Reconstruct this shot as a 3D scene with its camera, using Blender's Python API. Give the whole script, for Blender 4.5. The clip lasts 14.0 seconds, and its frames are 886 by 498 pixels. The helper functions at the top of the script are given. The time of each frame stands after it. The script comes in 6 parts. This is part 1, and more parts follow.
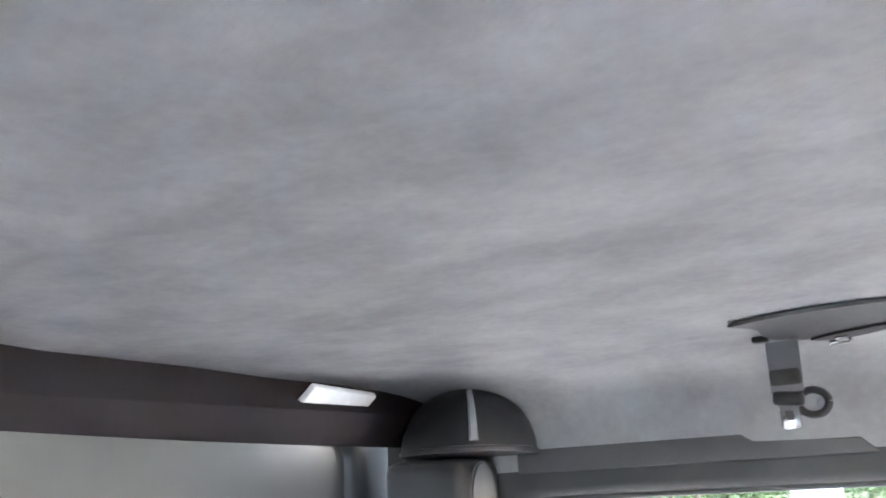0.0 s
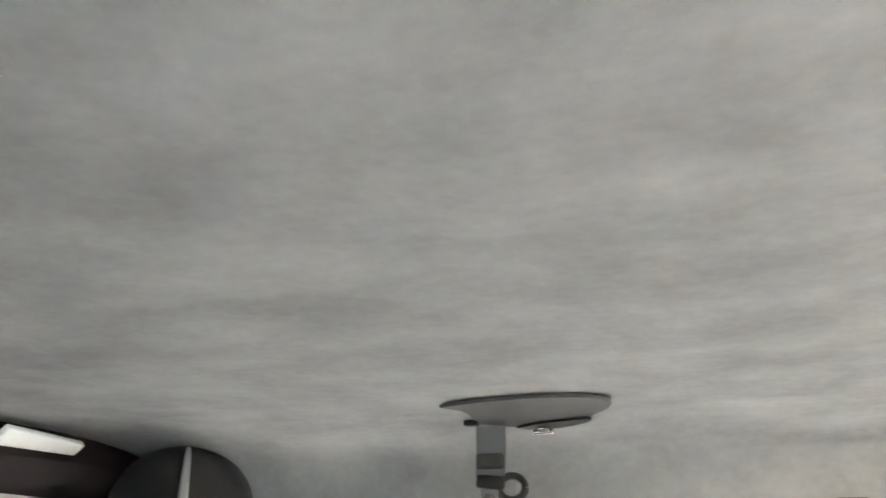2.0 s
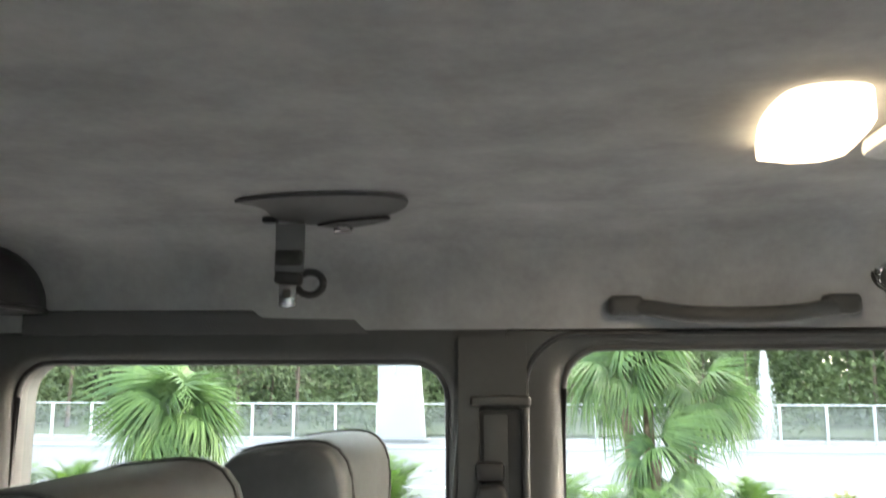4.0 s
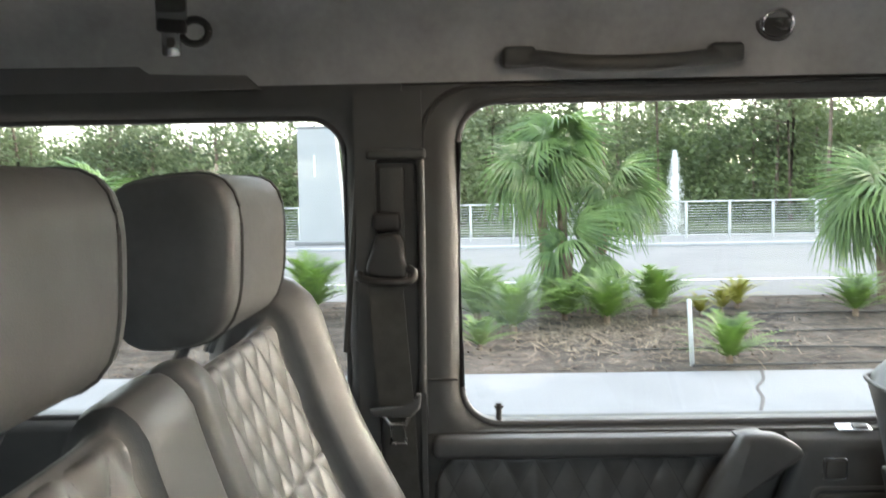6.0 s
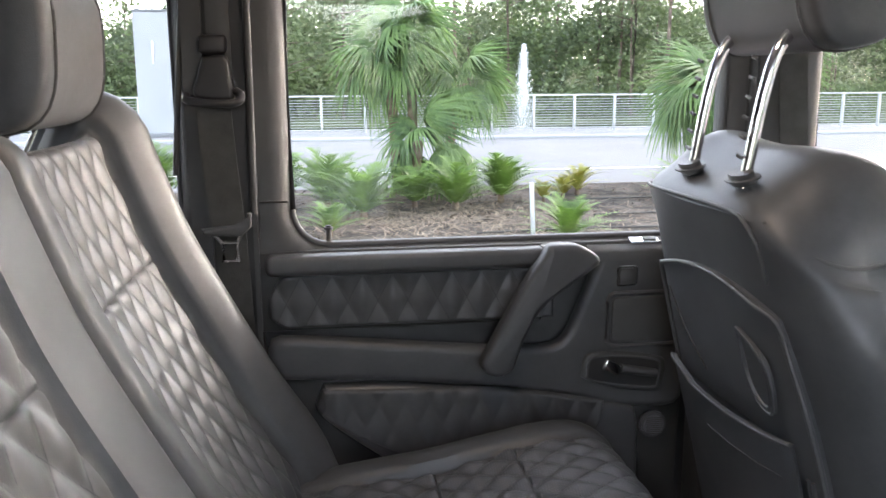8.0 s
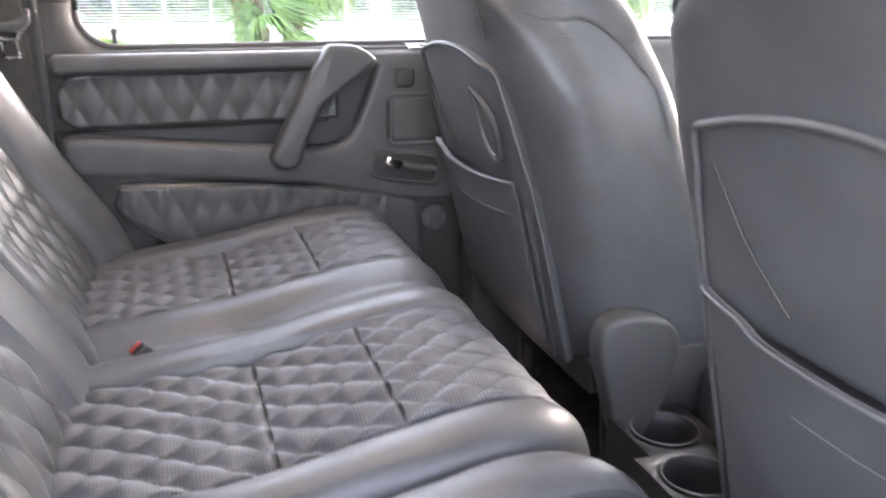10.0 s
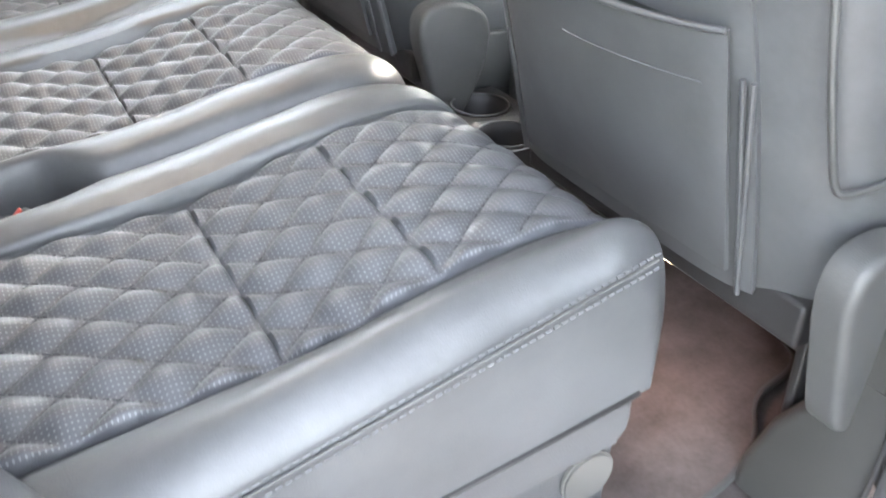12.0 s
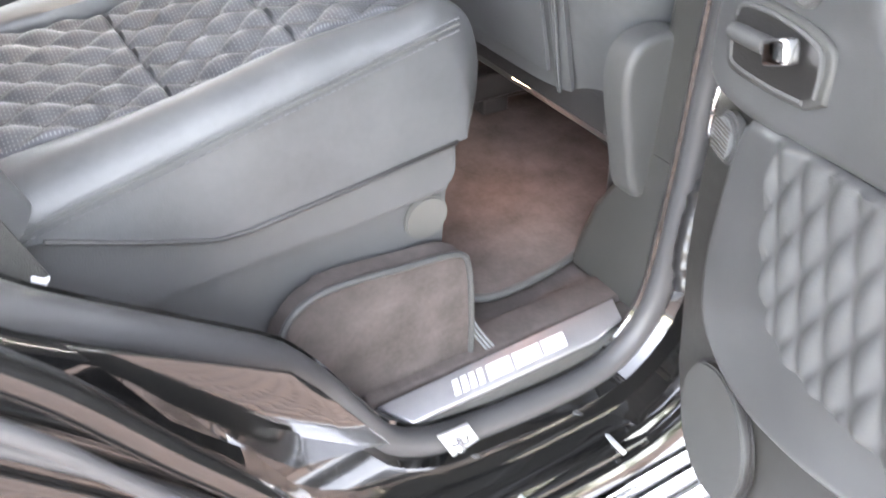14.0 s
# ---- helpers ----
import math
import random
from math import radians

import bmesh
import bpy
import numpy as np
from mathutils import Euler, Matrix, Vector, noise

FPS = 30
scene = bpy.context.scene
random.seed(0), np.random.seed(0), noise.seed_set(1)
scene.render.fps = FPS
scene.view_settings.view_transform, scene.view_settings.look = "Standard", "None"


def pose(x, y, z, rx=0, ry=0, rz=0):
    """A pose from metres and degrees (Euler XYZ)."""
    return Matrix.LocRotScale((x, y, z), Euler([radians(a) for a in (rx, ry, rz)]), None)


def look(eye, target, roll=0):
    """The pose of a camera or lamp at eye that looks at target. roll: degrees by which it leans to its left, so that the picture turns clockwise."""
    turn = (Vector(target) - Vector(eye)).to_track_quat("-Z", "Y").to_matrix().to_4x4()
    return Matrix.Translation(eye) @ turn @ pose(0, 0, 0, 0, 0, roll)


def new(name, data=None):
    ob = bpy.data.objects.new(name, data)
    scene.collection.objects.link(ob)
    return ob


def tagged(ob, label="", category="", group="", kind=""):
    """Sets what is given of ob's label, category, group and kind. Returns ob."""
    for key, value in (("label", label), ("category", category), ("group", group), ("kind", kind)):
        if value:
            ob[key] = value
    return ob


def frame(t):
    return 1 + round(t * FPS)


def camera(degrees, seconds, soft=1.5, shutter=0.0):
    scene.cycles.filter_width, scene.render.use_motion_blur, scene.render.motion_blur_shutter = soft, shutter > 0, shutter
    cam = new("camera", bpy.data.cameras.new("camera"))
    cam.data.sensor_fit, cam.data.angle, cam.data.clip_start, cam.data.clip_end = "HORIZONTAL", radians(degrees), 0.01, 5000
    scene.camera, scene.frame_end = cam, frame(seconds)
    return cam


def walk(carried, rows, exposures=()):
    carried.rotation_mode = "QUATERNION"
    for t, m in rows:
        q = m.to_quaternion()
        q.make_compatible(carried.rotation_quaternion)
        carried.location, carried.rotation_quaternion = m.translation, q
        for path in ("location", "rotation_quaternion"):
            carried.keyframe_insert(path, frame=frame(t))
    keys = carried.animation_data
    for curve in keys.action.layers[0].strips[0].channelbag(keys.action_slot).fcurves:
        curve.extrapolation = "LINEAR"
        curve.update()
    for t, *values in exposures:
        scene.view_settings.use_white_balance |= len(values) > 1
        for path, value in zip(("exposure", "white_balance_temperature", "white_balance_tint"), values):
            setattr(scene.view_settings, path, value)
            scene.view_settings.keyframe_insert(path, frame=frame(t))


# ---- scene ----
cam = camera(55.4, 14.0, soft=1.5, shutter=0.4)
PATH = [
    (0, (-0.275, -0.577, 1.751), (-1.265, 1.055, 2.347), -2.4),
    (0.5, (-0.259, -0.575, 1.745), (-1.16, 1.08, 2.415), -1.7),
    (1, (-0.242, -0.568, 1.746), (-1.026, 1.128, 2.461), -0.8),
    (1.5, (-0.224, -0.565, 1.743), (-0.892, 1.169, 2.48), -0.1),
    (2, (-0.192, -0.545, 1.743), (-0.742, 1.229, 2.486), 0.7),
    (2.5, (-0.167, -0.529, 1.745), (-0.625, 1.273, 2.481), 1.3),
    (3, (-0.142, -0.518, 1.746), (-0.502, 1.32, 2.448), 1.5),
    (3.5, (-0.138, -0.513, 1.745), (-0.415, 1.385, 2.31), 1.0),
    (3.7, (-0.143, -0.51, 1.741), (-0.395, 1.42, 2.2), 0.6),
    (5.8, (-0.125, -0.508, 1.663), (-0.185, 1.489, 1.573), -1.1),
    (6, (-0.106, -0.514, 1.657), (-0.145, 1.481, 1.517), -1.0),
    (6.5, (-0.112, -0.514, 1.627), (0.004, 1.469, 1.392), -0.7),
    (7, (-0.109, -0.531, 1.603), (0.112, 1.431, 1.288), -0.8),
    (7.2, (-0.11, -0.54, 1.595), (0.155, 1.413, 1.251), -0.9),
    (9.3, (0.013, -0.728, 1.479), (0.347, 1.19, 1.03), 0.5),
    (9.5, (0.014, -0.747, 1.466), (0.411, 1.148, 0.961), 0.4),
    (10, (0.019, -0.792, 1.413), (0.616, 1.02, 0.802), 0.3),
    (10.5, (0.012, -0.832, 1.378), (0.731, 0.889, 0.657), 0.1),
    (11, (-0.007, -0.87, 1.367), (0.747, 0.78, 0.525), -0.1),
    (11.5, (-0.012, -0.907, 1.357), (0.775, 0.647, 0.374), -0.1),
    (12, (-0.035, -0.949, 1.35), (0.81, 0.511, 0.274), 0.7),
    (12.5, (-0.056, -0.995, 1.34), (0.834, 0.408, 0.227), 1.2),
    (13, (-0.062, -1.041, 1.327), (0.843, 0.338, 0.195), 1.6),
    (13.2, (-0.062, -1.066, 1.323), (0.846, 0.299, 0.177), 2.4),
    (13.5, (-0.065, -1.112, 1.326), (0.825, 0.254, 0.168), 1.6),
    (14, (-0.075, -1.202, 1.328), (0.808, 0.138, 0.135), 1.6),
]
EXPOSURE = [(0.0, 6.2, 6000, 15), (1.0, 6.0, 6450, 8), (2.0, 5.9, 6700, 8), (3.0, 5.9, 6900, 9), (3.7, 4.7, 6700, 8), (5.8, 3.85, 6750, 10), (7.2, 3.9, 6600, 14), (9.5, 4.75, 6450, 25), (10.0, 5.35, 6600, 24), (10.5, 6.1, 6950, 22), (11.1, 6.0, 6650, 15), (12.0, 5.74, 6800, 14), (12.5, 5.74, 6900, 14), (14.0, 5.6, 7100, 17)]
walk(cam, [(t, look(e, g, r)) for t, e, g, r in PATH], EXPOSURE)


# ---- world and light ----
world = bpy.data.worlds.new("world")
scene.world = world
world.use_nodes = True
wn = world.node_tree.nodes
sky = wn.new("ShaderNodeTexSky")
sky.sky_type = "NISHITA"
sky.sun_disc = False
sky.sun_elevation = radians(15)
sky.sun_rotation = radians(65)
sky.air_density, sky.dust_density, sky.ozone_density = 1.0, 1.5, 1.0
wn["Background"].inputs["Strength"].default_value = 0.15
haze = wn.new("ShaderNodeHueSaturation")
haze.inputs["Saturation"].default_value = 0.5
world.node_tree.links.new(sky.outputs["Color"], haze.inputs["Color"])
world.node_tree.links.new(haze.outputs["Color"], wn["Background"].inputs["Color"])
sun = new("sun", bpy.data.lights.new("sun", "SUN"))
sun.data.energy, sun.data.angle, sun.data.color = 0.014, radians(10), (1.0, 0.93, 0.84)
sun.matrix_basis = look((27.2, 12.7, 8.1), (0, 0, 0))
dome = new("dome_light", bpy.data.lights.new("dome_light", "AREA"))
dome.data.shape, dome.data.size, dome.data.size_y = "RECTANGLE", 0.05, 0.16
dome.data.energy, dome.data.color = 0.12, (1.0, 0.84, 0.66)
foot_light = new("footwell_light", bpy.data.lights.new("footwell_light", "AREA"))
foot_light.data.shape, foot_light.data.size, foot_light.data.size_y = "RECTANGLE", 0.012, 0.05
foot_light.data.energy, foot_light.data.color = 0.0085, (1.0, 0.55, 0.40)
foot_light.matrix_basis = pose(0.556, -0.420, 0.843, 0, 0, 0)
dome.matrix_basis = pose(0.098, 0.22, 1.930, 0, 0, 0)


# ---- building tools ----
def mat(name, color, rough=0.5, metal=0.0, vary=0.15, scale=8.0, bump=0.0, bscale=300.0, spec=0.5, coat=0.0, second=None):
    """A principled material with two scales of colour change and a fine relief."""
    m = bpy.data.materials.new(name)
    m.use_nodes = True
    nt = m.node_tree
    n, l = nt.nodes, nt.links
    p = n["Principled BSDF"]
    tc = n.new("ShaderNodeTexCoord")
    na, nb = n.new("ShaderNodeTexNoise"), n.new("ShaderNodeTexNoise")
    na.inputs["Scale"].default_value, na.inputs["Detail"].default_value = scale, 4.0
    nb.inputs["Scale"].default_value, nb.inputs["Detail"].default_value = scale * 9.0, 3.0
    l.new(tc.outputs["Object"], na.inputs["Vector"])
    l.new(tc.outputs["Object"], nb.inputs["Vector"])
    add = n.new("ShaderNodeMath")
    add.operation = "MULTIPLY_ADD"
    add.inputs[1].default_value = 0.35
    l.new(nb.outputs["Fac"], add.inputs[0])
    l.new(na.outputs["Fac"], add.inputs[2])
    ramp = n.new("ShaderNodeValToRGB")
    e = ramp.color_ramp.elements
    e[0].position, e[1].position = 0.45, 0.95
    dark = [c * (1 - vary) for c in color]
    light = [min(1.0, c * (1 + vary)) for c in (second or color)]
    e[0].color, e[1].color = (*dark, 1), (*light, 1)
    l.new(add.outputs[0], ramp.inputs["Fac"])
    l.new(ramp.outputs["Color"], p.inputs["Base Color"])
    rr = n.new("ShaderNodeMapRange")
    rr.inputs["To Min"].default_value, rr.inputs["To Max"].default_value = max(0.02, rough - 0.07), min(1.0, rough + 0.07)
    l.new(nb.outputs["Fac"], rr.inputs["Value"])
    l.new(rr.outputs["Result"], p.inputs["Roughness"])
    p.inputs["Metallic"].default_value = metal
    p.inputs["Specular IOR Level"].default_value = spec
    p.inputs["Coat Weight"].default_value = coat
    if bump:
        nc = n.new("ShaderNodeTexVoronoi" if bump > 0 and bscale > 250 else "ShaderNodeTexNoise")
        nc.inputs["Scale"].default_value = bscale
        l.new(tc.outputs["Object"], nc.inputs["Vector"])
        bp = n.new("ShaderNodeBump")
        bp.inputs["Strength"].default_value, bp.inputs["Distance"].default_value = abs(bump), 0.001 if bscale > 60 else 0.02
        l.new(nc.outputs[0], bp.inputs["Height"])
        l.new(bp.outputs["Normal"], p.inputs["Normal"])
    return m


def empty(name, label="", category="", group="", kind=""):
    return tagged(new(name), label, category, group, kind)


def mesh_of(name, bm, material, smooth=True):
    me = bpy.data.meshes.new(name)
    bmesh.ops.recalc_face_normals(bm, faces=bm.faces)
    bm.to_mesh(me)
    bm.free()
    if smooth:
        me.polygons.foreach_set("use_smooth", [True] * len(me.polygons))
        me.set_sharp_from_angle(angle=radians(48))
    me.materials.append(material)
    return me


def part(name, bm, material, parent=None, label="", smooth=True):
    ob = new(name, mesh_of(name, bm, material, smooth))
    ob.parent = parent
    if label:
        ob["label"] = label
    return ob


def thing(name, bm, material, label, category, group="", kind="", smooth=True):
    return tagged(part(name, bm, material, None, "", smooth), label, category, group, kind)


def rbox(x0, x1, y0, y1, z0, z1, r=0.01, seg=3):
    """A box with rounded edges."""
    b = bmesh.new()
    bmesh.ops.create_cube(b, size=1)
    for v in b.verts:
        v.co = ((x0 + x1) / 2 + v.co.x * (x1 - x0), (y0 + y1) / 2 + v.co.y * (y1 - y0), (z0 + z1) / 2 + v.co.z * (z1 - z0))
    if r:
        bmesh.ops.bevel(b, geom=b.edges[:], offset=min(r, 0.49 * min(abs(x1 - x0), abs(y1 - y0), abs(z1 - z0))), segments=seg, affect="EDGES", profile=0.5)
    return b


def join(*bms):
    """One bmesh of several."""
    out = bmesh.new()
    for b in bms:
        me = bpy.data.meshes.new("tmp")
        b.to_mesh(me)
        b.free()
        out.from_mesh(me)
        bpy.data.meshes.remove(me)
    return out


def moved(bm, m):
    bmesh.ops.transform(bm, matrix=m, verts=bm.verts)
    return bm


def smooth_line(pts, n):
    """n points along a Catmull-Rom curve through pts, evenly spaced."""
    P = [np.array(p, float) for p in pts]
    P = [2 * P[0] - P[1]] + P + [2 * P[-1] - P[-2]]
    dense = []
    for i in range(1, len(P) - 2):
        for k in range(16):
            t = k / 16
            a, b, c, d = P[i - 1:i + 3]
            dense.append(0.5 * (2 * b + (c - a) * t + (2 * a - 5 * b + 4 * c - d) * t * t + (3 * b - a - 3 * c + d) * t ** 3))
    dense.append(P[-2])
    D = np.array(dense)
    s = np.concatenate([[0], np.cumsum(np.linalg.norm(np.diff(D, axis=0), axis=1))])
    u = np.linspace(0, s[-1], n)
    return np.stack([np.interp(u, s, D[:, k]) for k in range(D.shape[1])], 1)


def tube(pts, r, n=10, samples=0, flat=1.0, taper=1.0, cap=True, across=None):
    """A round bar along a line. flat squeezes it upwards, taper thins its end."""
    L = smooth_line(pts, samples) if samples else np.array(pts, float)
    bm = bmesh.new()
    rings = []
    for i, p in enumerate(L):
        d = Vector(L[min(i + 1, len(L) - 1)] - L[max(i - 1, 0)]).normalized()
        side = Vector(across) if across else d.cross(Vector((0, 0, 1)))
        if side.length < 1e-3:
            side = Vector((1, 0, 0))
        side.normalize()
        up = side.cross(d)
        k = r * (1 + (taper - 1) * i / (len(L) - 1))
        rings.append([bm.verts.new(Vector(p) + side * math.cos(a) * k + up * math.sin(a) * k * flat) for a in (2 * math.pi * j / n for j in range(n))])
    for a, b in zip(rings, rings[1:]):
        for j in range(n):
            bm.faces.new((a[j], a[(j + 1) % n], b[(j + 1) % n], b[j]))
    if cap:
        bm.faces.new(rings[0][::-1])
        bm.faces.new(rings[-1])
    return bm


def loft(rings, cap=True):
    """A skin over closed rings of points."""
    bm = bmesh.new()
    R = [[bm.verts.new(p) for p in ring] for ring in rings]
    for a, b in zip(R, R[1:]):
        n = len(a)
        for j in range(n):
            bm.faces.new((a[j], a[(j + 1) % n], b[(j + 1) % n], b[j]))
    if cap:
        bm.faces.new(R[0][::-1])
        bm.faces.new(R[-1])
    return bm


def sheet(P, nu, nv, h=None, thick=0.0):
    """A surface P(u, v) over the unit square, raised by h(u, v) along its normal, with an edge that goes thick deep."""
    U, V = np.linspace(0, 1, nu), np.linspace(0, 1, nv)
    G = np.array([[P(u, v) for v in V] for u in U], float)
    du = np.gradient(G, axis=0)
    dv = np.gradient(G, axis=1)
    N = np.cross(du, dv)
    N /= np.maximum(np.linalg.norm(N, axis=2, keepdims=True), 1e-9)
    if h:
        H = np.array([[h(u, v) for v in V] for u in U])
        T = G + N * H[..., None]
    else:
        T = G
    bm = bmesh.new()
    W = [[bm.verts.new(T[i, j]) for j in range(nv)] for i in range(nu)]
    for i in range(nu - 1):
        for j in range(nv - 1):
            bm.faces.new((W[i][j], W[i + 1][j], W[i + 1][j + 1], W[i][j + 1]))
    if thick:
        edge = [(i, 0) for i in range(nu)] + [(nu - 1, j) for j in range(1, nv)] + [(i, nv - 1) for i in range(nu - 2, -1, -1)] + [(0, j) for j in range(nv - 2, 0, -1)]
        low = [bm.verts.new(G[i, j] - N[i, j] * thick) for i, j in edge]
        k = len(edge)
        for q in range(k):
            (i, j), (i2, j2) = edge[q], edge[(q + 1) % k]
            bm.faces.new((W[i2][j2], W[i][j], low[q], low[(q + 1) % k]))
        bm.faces.new(low)
    return bm


def rrect(x0, x1, z0, z1, r, n=6):
    """A rounded rectangle as a ring of (x, z)."""
    out = []
    for cx, cz, a0 in ((x1 - r, z1 - r, 0), (x0 + r, z1 - r, 90), (x0 + r, z0 + r, 180), (x1 - r, z0 + r, 270)):
        for k in range(n + 1):
            a = radians(a0 + 90 * k / n)
            out.append((cx + r * math.cos(a), cz + r * math.sin(a)))
    return out


def plate(outline, y0, y1, r=0.004, seg=2):
    """A slab with the outline (x, z), from y0 to y1, with rounded rims."""
    bm = bmesh.new()
    a = [bm.verts.new((x, y0, z)) for x, z in outline]
    b = [bm.verts.new((x, y1, z)) for x, z in outline]
    n = len(a)
    fa, fb = bm.faces.new(a), bm.faces.new(b[::-1])
    for j in range(n):
        bm.faces.new((a[j], b[j], b[(j + 1) % n], a[(j + 1) % n]))
    if r:
        bmesh.ops.bevel(bm, geom=list(fa.edges) + list(fb.edges), offset=r, segments=seg, affect="EDGES", profile=0.5)
    return bm


def ring_wall(hole, outer, y0, y1, lip=0.012):
    """A wall from y0 (room side) to y1 round a hole. hole, outer: rings of as many (x, z)."""
    bm = bmesh.new()
    n = len(hole)
    cx, cz = sum(p[0] for p in hole) / n, sum(p[1] for p in hole) / n

    def grown(k):
        return [(cx + (x - cx) * (1 + k / max(0.05, math.hypot(x - cx, z - cz))), cz + (z - cz) * (1 + k / max(0.05, math.hypot(x - cx, z - cz)))) for x, z in hole]
    s = 1 if y1 > y0 else -1
    loops = [(outer, y1), (outer, y0), (grown(lip * 2.2), y0), (grown(lip), y0 + s * 0.004), (hole, y0 + s * 0.018), (hole, y1)]
    R = [[bm.verts.new((x, y, z)) for x, z in ring] for ring, y in loops]
    for a, b in zip(R, R[1:] + R[:1]):
        for j in range(n):
            bm.faces.new((a[j], a[(j + 1) % n], b[(j + 1) % n], b[j]))
    return bm


def pad(outline, y0, y1, r, seg=6, crown=0.0):
    """A soft slab with the smooth closed outline (x, z): foot at y0, its face at y1 rounded over by r and crowned."""
    P = np.array(outline, float)
    t = np.roll(P, -1, 0) - np.roll(P, 1, 0)
    n = np.stack([t[:, 1], -t[:, 0]], 1) / np.maximum(np.linalg.norm(t, axis=1, keepdims=True), 1e-9)
    if sum(P[:, 0] * np.roll(P[:, 1], -1) - P[:, 1] * np.roll(P[:, 0], -1)) > 0:
        n = -n
    s = 1 if y1 > y0 else -1
    loops = [(P, y0), (P, y1 - s * r)]
    for k in range(1, seg + 1):
        a = 0.5 * math.pi * k / seg
        loops.append((P + n * r * (1 - math.cos(a)), y1 - s * r * (1 - math.sin(a))))
    rings = [[(x, y, z) for x, z in Q] for Q, y in loops]
    if crown:
        mid = loops[-1][0].mean(0)
        for f in (0.85, 0.6, 0.3):
            rings.append([(x, y1 + s * crown * (1 - f * f), z) for x, z in mid + (loops[-1][0] - mid) * f])
    return loft(rings)


def rect_like(ring, x0, x1, z0, z1):
    """The rectangle as a ring with as many points as the rounded one, corner by corner."""
    n = len(ring) // 4
    out = []
    for (ax, az), (bx, bz), (ex, ez) in (((x1, None), (x1, z1), (None, z1)), ((None, z1), (x0, z1), (x0, None)), ((x0, None), (x0, z0), (None, z0)), ((None, z0), (x1, z0), (x1, None))):
        seg = ring[len(out):len(out) + n]
        for k, (x, z) in enumerate(seg):
            if k < n // 2:
                out.append((ax if ax is not None else x, az if az is not None else z))
            elif k == n // 2:
                out.append((bx, bz))
            else:
                out.append((ex if ex is not None else x, ez if ez is not None else z))
    return out


def disc(c, r, axis, depth, n=24, rim=0.003):
    """A flat round thing with a rounded rim, centred at c, its face towards axis."""
    bm = bmesh.new()
    bmesh.ops.create_cone(bm, cap_ends=True, segments=n, radius1=r, radius2=r, depth=depth)
    bmesh.ops.bevel(bm, geom=[e for e in bm.edges if abs(e.verts[0].co.z - e.verts[1].co.z) < 1e-6], offset=min(rim, depth * 0.45), segments=2, affect="EDGES")
    return moved(bm, Matrix.Translation(c) @ Vector(axis).to_track_quat("Z", "Y").to_matrix().to_4x4())


def puff(a, b, hgt, edge):
    """The height of a quilt at (a, b), counted in diamonds; edge: how near the rim is, 0 to 1."""
    d, e = (abs((t + 0.5) % 1.0 - 0.5) * 2 for t in (a + b, a - b))
    return hgt * (1 - (1 - d) ** 2) * (1 - (1 - e) ** 2) * edge


def rim(u, v, lu, lv, w=0.012):
    """Falls to 0 at the rim of a lu x lv metre panel."""
    d = min(u * lu, (1 - u) * lu, v * lv, (1 - v) * lv)
    t = min(1.0, max(0.0, d / w))
    return math.sqrt(max(0.0, 1 - (1 - t) ** 2))


# ---- materials ----
leather = mat("black_leather", (0.066, 0.068, 0.070), 0.45, vary=0.18, scale=14, bump=0.12, bscale=800)
leather_dot = mat("perforated_black_leather", (0.062, 0.065, 0.070), 0.50, vary=0.2, scale=14, bump=0.12, bscale=800)
vinyl = mat("grained_black_vinyl", (0.055, 0.056, 0.055), 0.5, vary=0.15, scale=10, bump=0.4, bscale=900)
door_board = mat("dark_door_board", (0.036, 0.036, 0.034), 0.42, vary=0.15, scale=10, bump=0.3, bscale=900)
smooth_leather = mat("smooth_black_leather", (0.066, 0.068, 0.070), 0.34, vary=0.15, scale=12, bump=0.08, bscale=800)
plastic = mat("dark_grey_plastic", (0.072, 0.073, 0.074), 0.48, vary=0.12, scale=10, bump=0.3, bscale=900)
grey_plastic = mat("mid_grey_plastic", (0.115, 0.118, 0.122), 0.5, vary=0.1, scale=9, bump=0.2, bscale=900)
suede = mat("grey_suede_headliner", (0.36, 0.36, 0.365), 0.95, vary=0.17, scale=9.0, bump=0.3, bscale=240, spec=0.15)


